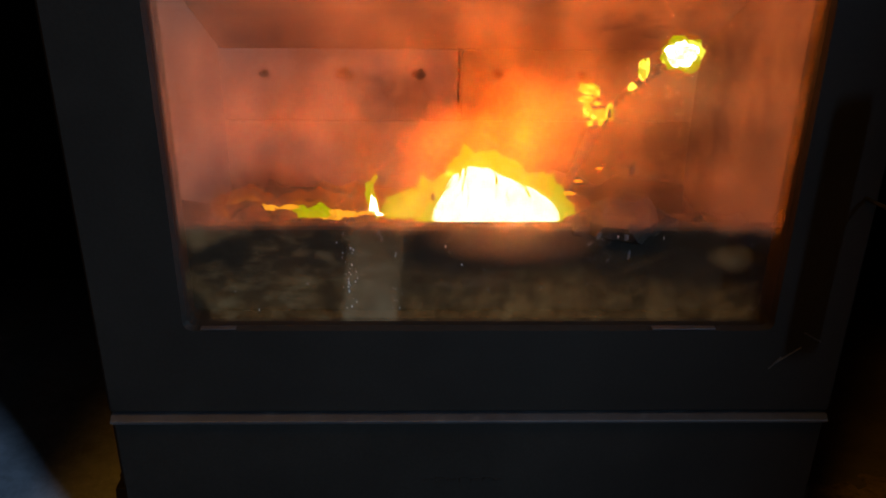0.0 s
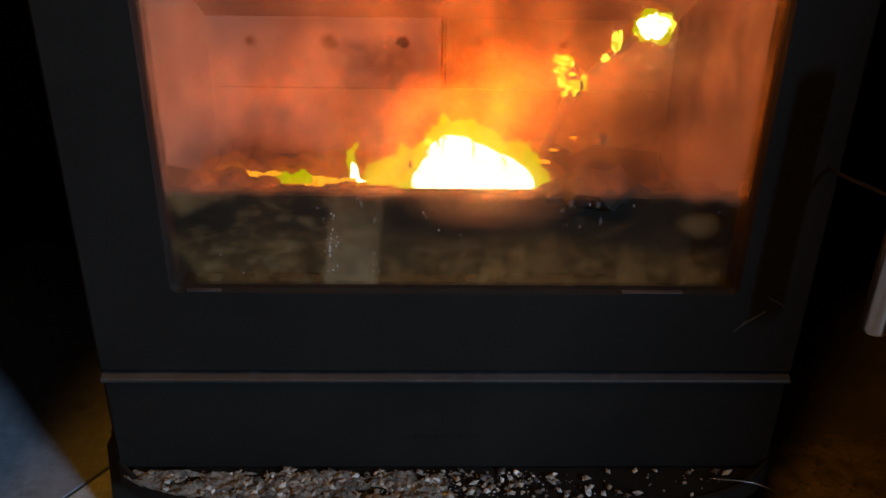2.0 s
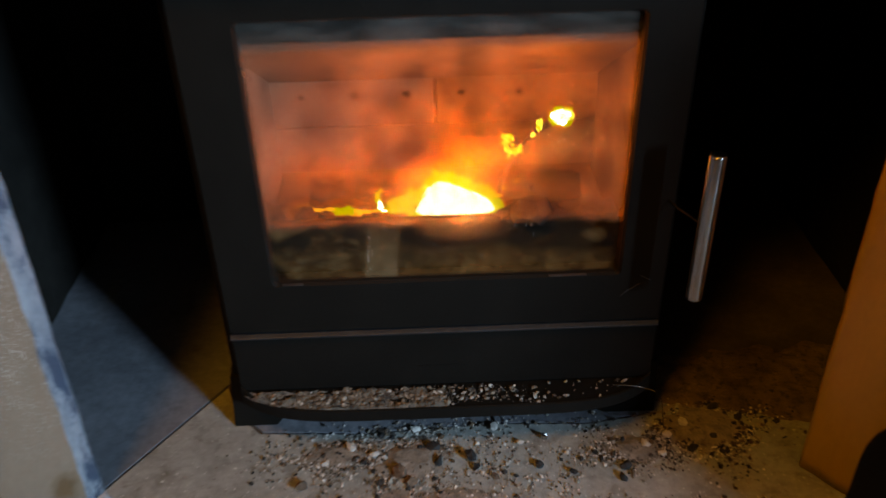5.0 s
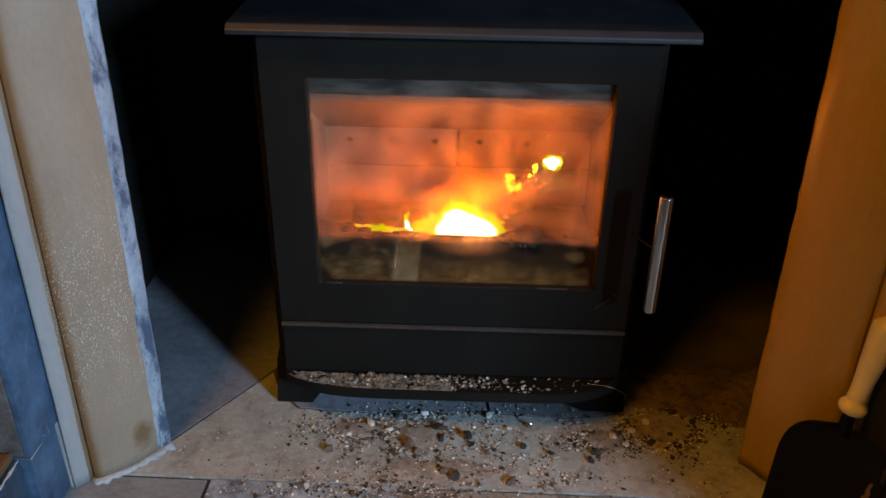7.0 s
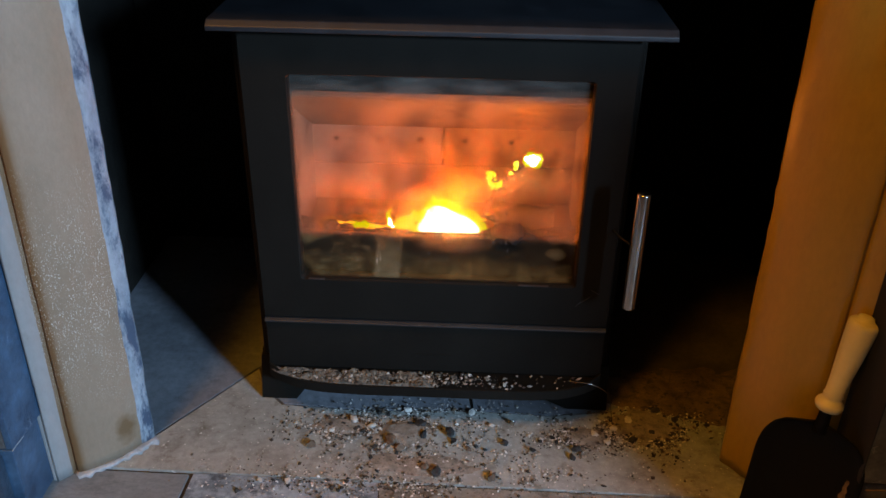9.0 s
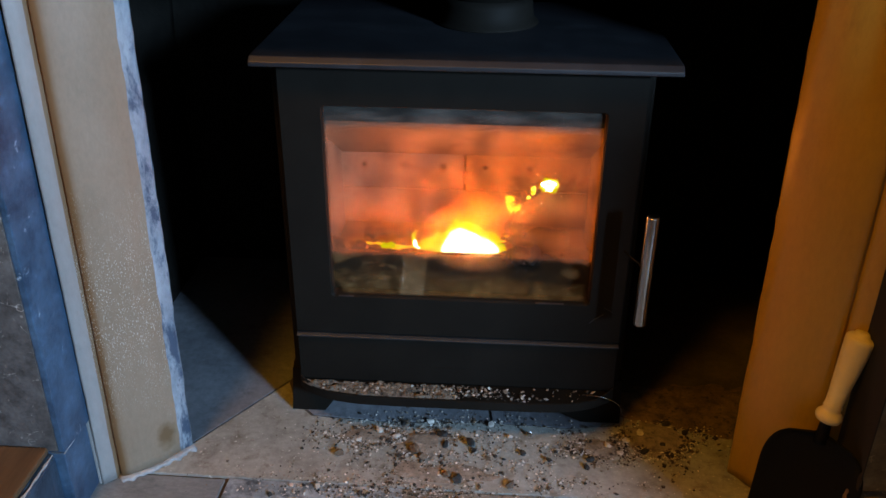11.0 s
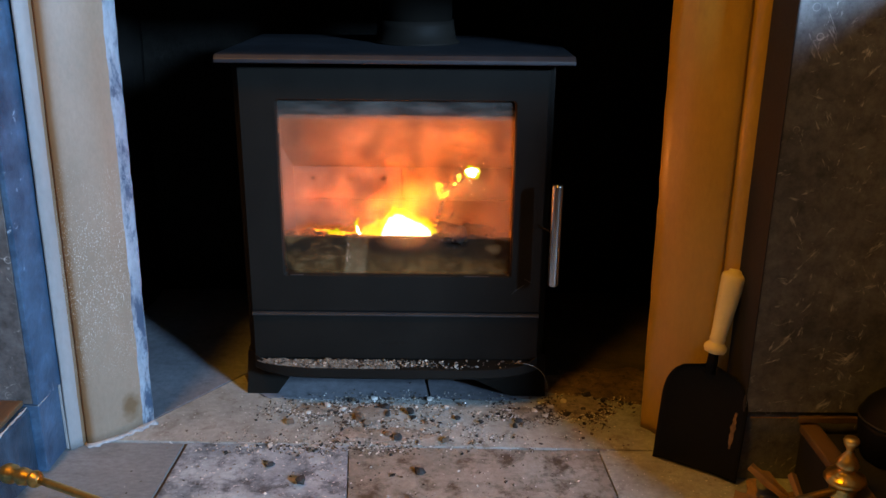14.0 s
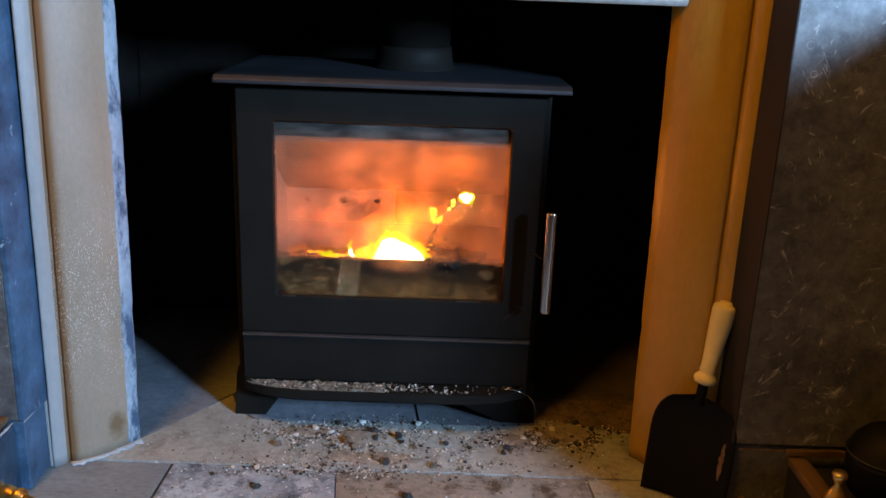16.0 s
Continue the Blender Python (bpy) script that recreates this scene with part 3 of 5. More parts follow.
def jamb(name, side, label):
    bm = bmesh.new()
    pts = [(side * abs(x), y) for x, y in JAMB]
    levels = [k * 0.018 for k in range(57)]
    rings = []
    for z in levels:
        row = []
        for k, (x, y) in enumerate(pts):
            edge = 1.0 if k in (2, 3, 4) else 0.25
            q = Vector((side * 3.0 + k * 0.13, 0.0, z * 16))
            w = 0.0012 * edge * noise.noise(q) + 0.0012 * edge * noise.noise(q * 3.1)
            row.append(bm.verts.new((x - side * w, y + w, z)))
        rings.append(row)
    n = len(pts)
    for a, b in zip(rings, rings[1:]):
        for k in range(n):
            bm.faces.new((a[k], a[(k + 1) % n], b[(k + 1) % n], b[k]))
    bm.faces.new(rings[0])
    bm.faces.new(rings[-1])
    bmesh.ops.recalc_face_normals(bm, faces=bm.faces[:])
    if side < 0:
        lean(bm, 1.008, 0.014)
    else:
        for v in bm.verts:
            outer = min(1.0, max(0.0, (v.co.x - 0.41) / 0.105))
            v.co.x += 0.012 - 0.001 * outer - 0.012 * (1 - outer) * v.co.z / 1.008
    ob = part(name, bm, M_JAMB if side < 0 else M_JAMB_WARM, smooth=True)
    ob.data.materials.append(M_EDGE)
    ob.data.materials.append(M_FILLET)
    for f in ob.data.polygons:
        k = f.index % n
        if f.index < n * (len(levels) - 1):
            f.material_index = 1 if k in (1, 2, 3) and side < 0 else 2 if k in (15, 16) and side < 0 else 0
    return tagged(ob, label, "jamb", "fireplace jambs", "structure")


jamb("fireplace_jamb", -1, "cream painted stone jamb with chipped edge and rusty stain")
jamb("fireplace_jamb", 1, "painted stone jamb, lamp warmth put into its ochre, with rounded moulding")

bm = bmesh.new()
rows = []
for k in range(31):
    t = k / 30
    c = Vector((-0.4085, -0.070, 0)).lerp(Vector((-0.494, -0.153, 0)), t)
    c += Vector((0.70, -0.72, 0)) * (0.002 + 0.006 * math.sin(math.pi * t) ** 0.7)
    g = Vector((0.70, -0.72, 0)) * (0.010 + 0.010 * noise.noise(Vector((t * 13, 0, 0))))
    h = (0.0045 - 0.002 * t) * (1 + 0.8 * noise.noise(Vector((t * 12, 3, 0))))
    rows.append([bm.verts.new(p) for p in (c - g * 1.5 + Vector((0, 0, h)), c + g * 0.1 + Vector((0, 0, h * 0.5)), c + g + Vector((0, 0, 0.0008)), c - g * 1.5)])
for a, b in zip(rows, rows[1:]):
    for i in range(4):
        bm.faces.new((a[i], a[(i + 1) % 4], b[(i + 1) % 4], b[i]))
bm.faces.new(rows[0])
bm.faces.new(rows[-1])
bmesh.ops.recalc_face_normals(bm, faces=bm.faces[:])
tagged(part("mortar_smear", bm, M_MORTAR, smooth=True), "pale smear of mortar along the foot of the jamb", "trim", kind="structure")

# Outer slips of scratched black slate with their returns
for side, x_in in ((-1, 0.520), (1, 0.5335)):
    slip_x = x_in + (0.009 if side < 0 else 0.0012)
    pts = [(side * slip_x, -0.232), (side * 0.86, -0.232), (side * 0.86, -0.192), (side * slip_x, -0.192)]
    bm = prism(pts, 0.118, 1.02, "z", 0.0015)
    lean(bm, 1.0, 0.008 if side < 0 else 0.0)
    tagged(part("fireplace_slip", bm, M_PANEL), "dull black slate slip covered in pale scratches", "slate panel", "fireplace slips", "structure")
    pts = [(side * x_in, -0.2325), (side * (slip_x - 0.0004), -0.2325), (side * (slip_x - 0.0004 if side > 0 else x_in + 0.012), 0.02), (side * (x_in - (0.002 if side < 0 else 0.009)), 0.02), (side * (x_in - (0.004 if side < 0 else 0.0095)), -0.165)]
    bm = prism(pts, 0.118, 1.02, "z", 0.001)
    lean(bm, 1.0, 0.008 if side < 0 else 0.0)
    # right return is dark iron, its shade put into the material
    tagged(part("slip_return", bm, M_KERB if side < 0 else M_IRON), "scuffed return at the edge of the slate slip, blue-grey left, shade put into the right", "trim", "slip returns", "structure")
    bm = box(min(side * (x_in + (0.004 if side > 0 else 0.060)), side * 0.86), max(side * (x_in + (0.004 if side > 0 else 0.060)), side * 0.86), -0.226, -0.02, 0.0, 0.114, 0.002)
    tagged(part("slip_base", bm, M_PANEL), "dark base block under the slate slip", "plinth", "slip bases", "structure")

block = thing("slip_plinth", "blue-grey painted plinth block with worn edges", "plinth", kind="structure")
part("block", box(-0.578, -0.5195, -0.2335, -0.153, 0.0035, 0.1165, 0.0018), M_KERB, block)
worn = [Vector((-0.5198, -0.155 - 0.078 * k / 24, 0.1163)) + Vector((0.0006 * noise.noise(Vector((k * 0.8, 2, 0))), 0, 0.0010 * noise.noise(Vector((k * 0.9, 6, 0))))) for k in range(25)]
part("worn_edge", tube(worn, [0.0008 + 0.0012 * abs(noise.noise(Vector((k * 0.8, 3, 0)))) for k in range(25)], 6, 0.8, 5), M_MORTAR, block, "edge worn to pale filler")
part("lath", box(-0.5192, -0.5155, -0.1672, -0.158, 0.002, 0.128, 0.0006), M_FILLET, block, "thin grey lath")

# Lintel
bm = prism([(-0.096, 0.747), (-0.091, 0.7400), (0.06, 0.7400), (0.06, 1.02), (-0.096, 1.02)], -0.43, 0.43, "x", 0.003)
tagged(part("lintel", bm, M_LINTEL), "pale painted lintel over the fireplace opening", "lintel", kind="structure")
tagged(part("lintel", box(-0.86, 0.86, -0.232, -0.192, 1.022, 1.10, 0.003), M_PANEL), "black slate shelf edge", "lintel", kind="structure")

# ---- the hearth ----
hearth = thing("hearth", "worn stone hearth of pale and grey slabs", "hearth", kind="structure")
part("bed", box(-0.86, 0.86, -0.86, 0.56, -0.12, -0.0045), M_DARKENED, hearth, "gritty mortar in the joints")


def slab(points, material, top=0.0, label=""):
    """One flagstone with worn arrises."""
    bm = prism(points, -0.0046, top, "z")
    bmesh.ops.bevel(bm, geom=[e for e in bm.edges if all(v.co.z > top - 1e-5 for v in e.verts)], offset=0.0004, segments=1, affect="EDGES", profile=0.6)
    return part("slab", bm, material, hearth, label)


slab([(-0.505, -0.134), (0.62, -0.150), (0.62, 0.105), (0.330, 0.105), (0.296, 0.030), (0.180, 0.012), (0.060, 0.018), (-0.100, 0.008), (-0.238, 0.016), (-0.272, 0.050), (-0.294, 0.105), (-0.410, -0.066), (-0.505, -0.066)], M_SLAB, 0.0, "pale stone slab strewn with ash")
# two darker slabs carry the shade that the stove casts on the floor
slab([(-0.235, 0.020), (-0.100, 0.012), (0.058, 0.022), (0.048, 0.102), (-0.286, 0.105), (-0.268, 0.052)], M_SLATE, -0.0006, "slate slab under the stove, the stove's shade put into its dark tone")
slab([(0.063, 0.022), (0.180, 0.016), (0.293, 0.034), (0.325, 0.105), (0.053, 0.102)], M_SLATE, -0.0012, "slate slab under the stove, the stove's shade put into its dark tone")
# the recess's shade is put into this slab's dark stone
slab([(-0.289, 0.108), (0.62, 0.108), (0.62, 0.55), (-0.06, 0.55), (-0.20, 0.245)], M_DARKENED, 0.0, "slab behind the stove with the recess shade put into its dark colour")
slab([(-0.62, -0.0635), (-0.4130, -0.0635), (-0.2030, 0.2475), (-0.063, 0.55), (-0.62, 0.55)], M_SLATE, -0.0005, "grey slate slab")
FRONT = [(-0.86, -0.338, -0.346), (-0.332, -0.070, -0.044), (-0.0678, 0.337, 0.353), (0.3394, 0.86, 0.86)]
for k, (x0, x1, x1f) in enumerate(FRONT):
    x0f = -0.86 if k == 0 else FRONT[k - 1][2] + (0.006, 0.0022, 0.0024)[k - 1]
    y_b = [-0.1355, -0.1385, -0.1445, -0.1485][k]
    slab([(x0, y_b), (x1, y_b - 0.0155 * (x1 - x0) * 0.8), (x1f, -0.42), (x1f + 0.004, -0.62), (x0f + 0.004, -0.62), (x0f, -0.42)], (M_FLAG, M_FRONT, M_RUSTY, M_SLAB)[k], (-0.0006, -0.0012, -0.0010, -0.0008)[k])
for k, (x0, x1) in enumerate(((-0.86, -0.40), (-0.394, 0.01), (0.016, 0.42), (0.426, 0.86))):
    slab([(x0, -0.856), (x1, -0.856), (x1, -0.628), (x0, -0.628)], (M_SLAB, M_FRONT)[k % 2], -0.001)

# ---- the kerbs at the sides of the hearth ----
kerb = thing("hearth_kerb", "blue-grey painted kerb with a chipped brown wooden top", "kerb", "hearth kerbs")
bm = bmesh.new()
N = 40
rows = []
for k in range(N + 1):
    y = -0.2365 - 0.4155 * k / N
    c = 0.004 + 0.004 * abs(noise.noise(Vector((0, y * 45, 0.3)))) + 0.003 * abs(noise.noise(Vector((0, y * 130, 1.3))))
    x = -0.5325 - 0.003 * min(1.0, k / 8) + 0.0015 * noise.noise(Vector((0, y * 20, 5)))
    rows.append([bm.verts.new(p) for p in ((x, y, 0.006), (x, y, 0.116 - c), (x - c * 0.9, y, 0.117), (-0.60, y, 0.118), (-0.60, y, 0.006))])
for a, b in zip(rows, rows[1:]):
    for i in range(5):
        bm.faces.new((a[i], a[(i + 1) % 5], b[(i + 1) % 5], b[i]))
bm.faces.new(rows[0])
bm.faces.new(rows[-1])
bmesh.ops.recalc_face_normals(bm, faces=bm.faces[:])
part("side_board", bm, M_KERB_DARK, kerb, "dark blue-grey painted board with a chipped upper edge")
edge = [Vector((-0.5345, -0.2375 - 0.41 * k / 60, 0.1165)) + Vector((0.0012 * noise.noise(Vector((k * 0.9, 0, 0))), 0, 0.0018 * noise.noise(Vector((k * 0.7, 4, 0))))) for k in range(61)]
part("chipped_edge", tube(edge, [0.0012 + 0.0022 * abs(noise.noise(Vector((k * 0.8, 9, 0)))) for k in range(61)], 6, 0.8, 2), M_MORTAR, kerb, "pale flaking paint along the edge")
part("top_board", box(-0.86, -0.539, -0.66, -0.236, 0.119, 0.128, 0.002), M_WOOD, kerb, "brown wooden top")
part("body", box(-0.86, -0.602, -0.65, -0.236, 0.0, 0.117, 0.002), M_IRON, kerb)
kerb = thing("hearth_kerb", "dark kerb with a narrow brown wooden edge", "kerb", "hearth kerbs")
part("top_board", box(0.616, 0.644, -0.66, -0.236, 0.090, 0.104, 0.003), M_WOOD, kerb, "brown wooden edge")
part("side_board", box(0.620, 0.640, -0.655, -0.236, 0.0, 0.088, 0.001), M_IRON, kerb)
part("body", box(0.646, 0.783, -0.65, -0.236, 0.0, 0.086, 0.002), M_IRON, kerb)

# reddish trim over the base of the slate slip
bm = box(0.612, 0.706, -0.244, -0.2365, 0.1065, 0.1165, 0.0015)
bmesh.ops.subdivide_edges(bm, edges=[e for e in bm.edges if abs(e.verts[0].co.x - e.verts[1].co.x) > 0.05], cuts=14)
for v in bm.verts:
    v.co.z += 0.0022 * noise.noise(v.co * 60)
tagged(part("base_trim", bm, M_WOOD), "chipped reddish-brown strip over the slip's base", "trim", kind="structure")
line = [Vector((0.541 + 0.0705 * k / 30, -0.2372, 0.1125 + 0.0008 * noise.noise(Vector((k * 0.6, 2, 0))))) for k in range(31)]
tagged(part("joint_line", tube(line, [0.0007 + 0.0012 * abs(noise.noise(Vector((k * 0.7, 5, 0)))) for k in range(31)], 6), M_KINDLING), "thin chipped pale line of mortar over the base block", "trim", kind="structure")

# a round black scuttle standing on the kerb
scuttle = thing("coal_scuttle", "dull black round coal scuttle standing on the kerb", "coal scuttle")
sm = Matrix.Translation((0.726, -0.302, 0.0865))
part("body", lathe([(0.040, 0.0), (0.044, 0.002), (0.051, 0.030), (0.0535, 0.052), (0.0530, 0.060)], sm, 36), M_SHOVEL, scuttle, smooth=True)
part("lid", lathe([(0.0540, 0.0602), (0.0548, 0.0635), (0.0535, 0.0660), (0.046, 0.0820), (0.034, 0.0960), (0.018, 0.1050), (0.004, 0.1075)], sm, 36), M_SHOVEL, scuttle, "domed black lid", True)
part("rim", tube([(0.726 + 0.0545 * math.cos(a * math.pi / 18), -0.302 + 0.0545 * math.sin(a * math.pi / 18), 0.1495) for a in range(37)], 0.0016, 8), M_WORN_LIT, scuttle, "rim worn to bare metal", True)

# ---- the stove ----
stove = thing("wood_stove", "black steel wood-burning stove with a lit fire behind glass", "stove")
FB = 0.035   # face of the carcass, behind the door
# carcass as a hollow shell: sides, back, top, base
bm = bmesh.new()
box(-0.262, -0.240, FB, 0.330, 0.036, 0.598, 0.003, bm=bm)
box(0.240, 0.262, FB, 0.330, 0.036, 0.598, 0.003, bm=bm)
box(-0.240, 0.240, 0.310, 0.330, 0.036, 0.598, bm=bm)
box(-0.240, 0.240, FB, 0.310, 0.570, 0.598, bm=bm)
box(-0.240, 0.240, FB, 0.310, 0.060, 0.075, bm=bm)
part("carcass", bm, M_STOVE, stove)
# front skirt with its two feet
bm = prism([(-0.272, 0.0), (-0.217, 0.0), (-0.192, 0.036), (-0.120, 0.044), (0.090, 0.044), (0.132, 0.036), (0.207, 0.0), (0.270, 0.0), (0.266, 0.085), (-0.266, 0.085)], FB - 0.004, FB + 0.012, "y", 0.001)
part("skirt", bm, M_STOVE, stove)
for side in (-1, 1):
    bm = prism([(FB + 0.012, 0.0), (FB + 0.05, 0.0), (FB + 0.09, 0.036), (0.24, 0.036), (0.28, 0.0), (0.326, 0.0), (0.326, 0.085), (FB + 0.012, 0.085)], side * 0.256, side * 0.268, "x", 0.001)
    part("side_foot", bm, M_STOVE, stove)
# top plate, its front edge bevelled
bm = prism([(-0.030, 0.600), (-0.030, 0.606), (-0.022, 0.613), (0.345, 0.613), (0.345, 0.599), (-0.020, 0.599)], -0.274, 0.284, "x", 0.0015)
part("top_plate", bm, M_TOP, stove)
# flue pipe and collar
part("flue_collar", lathe([(0.078, 0.613), (0.077, 0.616), (0.071, 0.620), (0.068, 0.640), (0.067, 0.652)], Matrix.Translation((0.030, 0.200, 0)), 40), M_STOVE, stove, smooth=True)
part("flue_pipe", lathe([(0.064, 0.645), (0.064, 1.285)], Matrix.Translation((0.030, 0.200, 0)), 40), M_STOVE, stove, smooth=True)


def rounded(x0, x1, z0, z1, r, n=6):
    pts = []
    for cx, cz, a0 in ((x1 - r, z0 + r, -90), (x1 - r, z1 - r, 0), (x0 + r, z1 - r, 90), (x0 + r, z0 + r, 180)):
        for k in range(n + 1):
            a = radians(a0 + 90 * k / n)
            pts.append((cx + r * math.cos(a), cz + r * math.sin(a)))
    return pts


def ring_plate(outer, inner, y_front, y_back, bevel):
    """A flat frame: outer and inner outlines with the same number of points, chamfered at its front edges."""
    bm = bmesh.new()
    oc = (sum(p[0] for p in outer) / len(outer), sum(p[1] for p in outer) / len(outer))

    def ring(pts, y, grow):
        return [bm.verts.new((x + grow * (1 if x > oc[0] else -1), y, z + grow * (1 if z > oc[1] else -1))) for x, z in pts]
    loops = [ring(outer, y_back, 0), ring(outer, y_front + bevel, 0), ring(outer, y_front, -bevel), ring(inner, y_front, bevel), ring(inner, y_front + bevel * 2, 0), ring(inner, y_back, 0)]
    n = len(outer)
    for a, b in zip(loops, loops[1:] + loops[:1]):
        for k in range(n):
            bm.faces.new((a[k], a[(k + 1) % n], b[(k + 1) % n], b[k]))
    bmesh.ops.recalc_face_normals(bm, faces=bm.faces[:])
    return bm


door = part("door", ring_plate(rounded(-0.247, 0.249, 0.176, 0.590, 0.003), rounded(-0.187, 0.1965, 0.243, 0.539, 0.006), 0.0, 0.024, 0.002), M_STOVE, stove, "black door frame")
g = part("window_pane", prism(rounded(-0.199, 0.2085, -0.012, 0.308, 0.004), 0.0, 0.004, "y"), M_GLASS, door, "heat-proof glass filmed with soot and ash")
g.location = (0, 0.0095, 0.243)
g.visible_shadow = False
random.seed(3)
for k in range(24):
    if k < 16:
        fx, fz = 0.088 + random.gauss(0, 0.012), 0.385 - 0.10 * random.random() ** 1.3
    else:
        fx = random.uniform(-0.09, 0.10)
        fz = 0.308 + 0.030 * max(0.0, 1 - abs(fx - 0.01) / 0.06) + random.uniform(-0.008, 0.012)
    size = 0.0010 + 0.0018 * random.random() ** 2 if k != 3 else 0.0036
    bm = lump(size, k + 5, 0.8, 1, (0.6, 0.2, 1.3))
    fleck = part("soot_fleck", bm, M_CHAR, g)
    fleck.location, fleck.rotation_euler = (fx, 0.0048, fz - 0.243), (0, random.uniform(-0.8, 0.8), 0)
# specks and short drips of pale ash on the pane
random.seed(21)
for k in range(60):
    if k < 36:
        ax, az = random.choice((-0.082, -0.079, -0.048, -0.052)) + random.gauss(0, 0.0022), random.uniform(0.252, 0.300)
    else:
        ax, az = random.uniform(-0.17, 0.19), random.uniform(0.250, 0.305)
    bm = lump(0.0003 + 0.0005 * random.random() ** 2, k, 0.5, 1, (0.9, 0.4, 1.0 + 1.2 * random.random()))
    speck = part("ash_speck", bm, M_FILLET, g)
    speck.location = (ax, -0.0002, az - 0.243)
# scuffs on the door's lower corner
for x, z, tilt, length in ((0.212, 0.222, -38, 0.010), (0.204, 0.216, -52, 0.006), (0.226, 0.236, 30, 0.007)):
    scuff = part("scuff", box(-length, length, -0.0004, 0.0002, -0.0005, 0.0005, 0.0002, 1), M_WORN_LIT, door)
    scuff.location, scuff.rotation_euler = (x, 0.0, z), (0, radians(tilt), 0)
# glass clips along the bottom, worn to bare metal
for x0, x1 in ((-0.178, -0.155), (0.118, 0.160)):
    part("glass_clip", box(x0, x1, -0.0006, 0.004, 0.2420, 0.2428, 0.0002), M_WORN_LIT, door, "worn bright clip")
# handle: a steel bar standing off a black arm
hm = Matrix.Translation((0.2620, -0.060, 0))
handle = part("handle", lathe([(0.0068, 0.2505), (0.0086, 0.2520), (0.0089, 0.2545), (0.0089, 0.4165), (0.0086, 0.4190), (0.0068, 0.4205)], hm, 28), M_STEEL, door, "brushed steel bar handle", True)
part("handle_arm", tube([(0.236, 0.012, 0.335), (0.246, -0.016, 0.335), (0.255, -0.034, 0.335), (0.2615, -0.054, 0.335)], 0.0013, 10), M_SOOT, handle, "black arm", True)

# ash drawer panel under the door, a folded lip along its top
bm = prism([(0.003, 0.0865), (0.003, 0.1685), (0.026, 0.1685), (0.026, 0.0865)], -0.246, 0.248, "x", 0.0008)
drawer = part("drawer_front", bm, M_STOVE, stove, "black lower front panel")
# the lip's caught light is put into its greyer paint
part("lip", prism([(-0.003, 0.1690), (-0.004, 0.1705), (-0.004, 0.1720), (0.001, 0.1745), (0.024, 0.1745), (0.024, 0.1690)], -0.246, 0.248, "x", 0.0006), M_WORN_LIT, drawer, "lip with the light it catches put into greyer paint")
for k in range(7):
    x = -0.032 + k * 0.0085
    part("badge_mark", box(x, x + 0.006, 0.0024, 0.0035, 0.1135, 0.1165 + 0.001 * (k % 2)), M_STOVE, drawer, "small embossed mark")

# bow-fronted ash ledge with a raised rim at its ends
bm = bmesh.new()
N = 40
prof = []
for k in range(N + 1):
    u = -1 + 2 * k / N
    x = 0.001 + 0.2475 * u
    yf = 0.002 - 0.040 * (1 - abs(u) ** 6)
    rim = 0.002 + 0.008 * max(0.0, abs(u) - 0.9) / 0.1
    prof.append([bm.verts.new(p) for p in ((x, 0.030, 0.084), (x, yf + 0.004, 0.083), (x, yf + 0.003, 0.083 + rim), (x, yf, 0.082 + rim), (x, yf - 0.001, 0.070), (x, yf + 0.010, 0.062), (x, 0.030, 0.062))])
for a, b in zip(prof, prof[1:]):
    for i in range(7):
        bm.faces.new((a[i], a[(i + 1) % 7], b[(i + 1) % 7], b[i]))
bm.faces.new(prof[0])
bm.faces.new(prof[-1])
bmesh.ops.recalc_face_normals(bm, faces=bm.faces[:])
part("ash_ledge", bm, M_STOVE, stove, "bowed black ledge scattered with ash")

# firebox lining
lining = thing("firebox_lining", "", "")
lining["label"] = "pale firebrick lining glowing orange in firelight"
lining.parent = stove
for x0, x1 in ((-0.235, -0.0022), (0.0022, 0.235)):
    part("brick", box(x0, x1, 0.280, 0.308, 0.3005, 0.3655, 0.0010), M_BRICK, lining)
part("brick", box(-0.235, 0.235, 0.2788, 0.308, 0.195, 0.3000, 0.0010), M_BRICK, lining)
for side in (-1, 1):
    part("brick", box(min(side * 0.214, side * 0.239), max(side * 0.214, side * 0.239), 0.045, 0.279, 0.195, 0.52, 0.002), M_BRICK, lining)
part("brick", box(-0.213, 0.213, 0.045, 0.279, 0.178, 0.200, 0.002), M_BRICK, lining)
bm = prism([(0.022, 0.5125), (0.278, 0.366), (0.300, 0.372), (0.300, 0.394), (0.040, 0.545), (0.022, 0.528)], -0.2135, 0.2135, "x", 0.0015)
part("baffle", bm, M_BRICK, lining, "sloping baffle plate")
part("air_deflector", box(-0.236, 0.236, 0.0160, 0.0200, 0.5135, 0.568, 0.001), M_SOOT, stove, "sooty air deflector")
for k, x in enumerate((-0.175, -0.104, -0.037, 0.035, 0.110)):
    hole = part("air_hole", lump((0.0040, 0.0062, 0.0054, 0.0042, 0.0036)[k], k + 60, 0.9, 2, (1.15, 0.12, 0.95)), M_SOOT, lining)
    hole.location = (x, 0.2796, 0.343 + 0.001 * (k % 2))
# retaining bar in front of the fire
part("log_guard", box(-0.212, 0.212, 0.036, 0.046, 0.178, 0.3005, 0.003), M_GUARD, stove, "sooty log guard behind the glass")


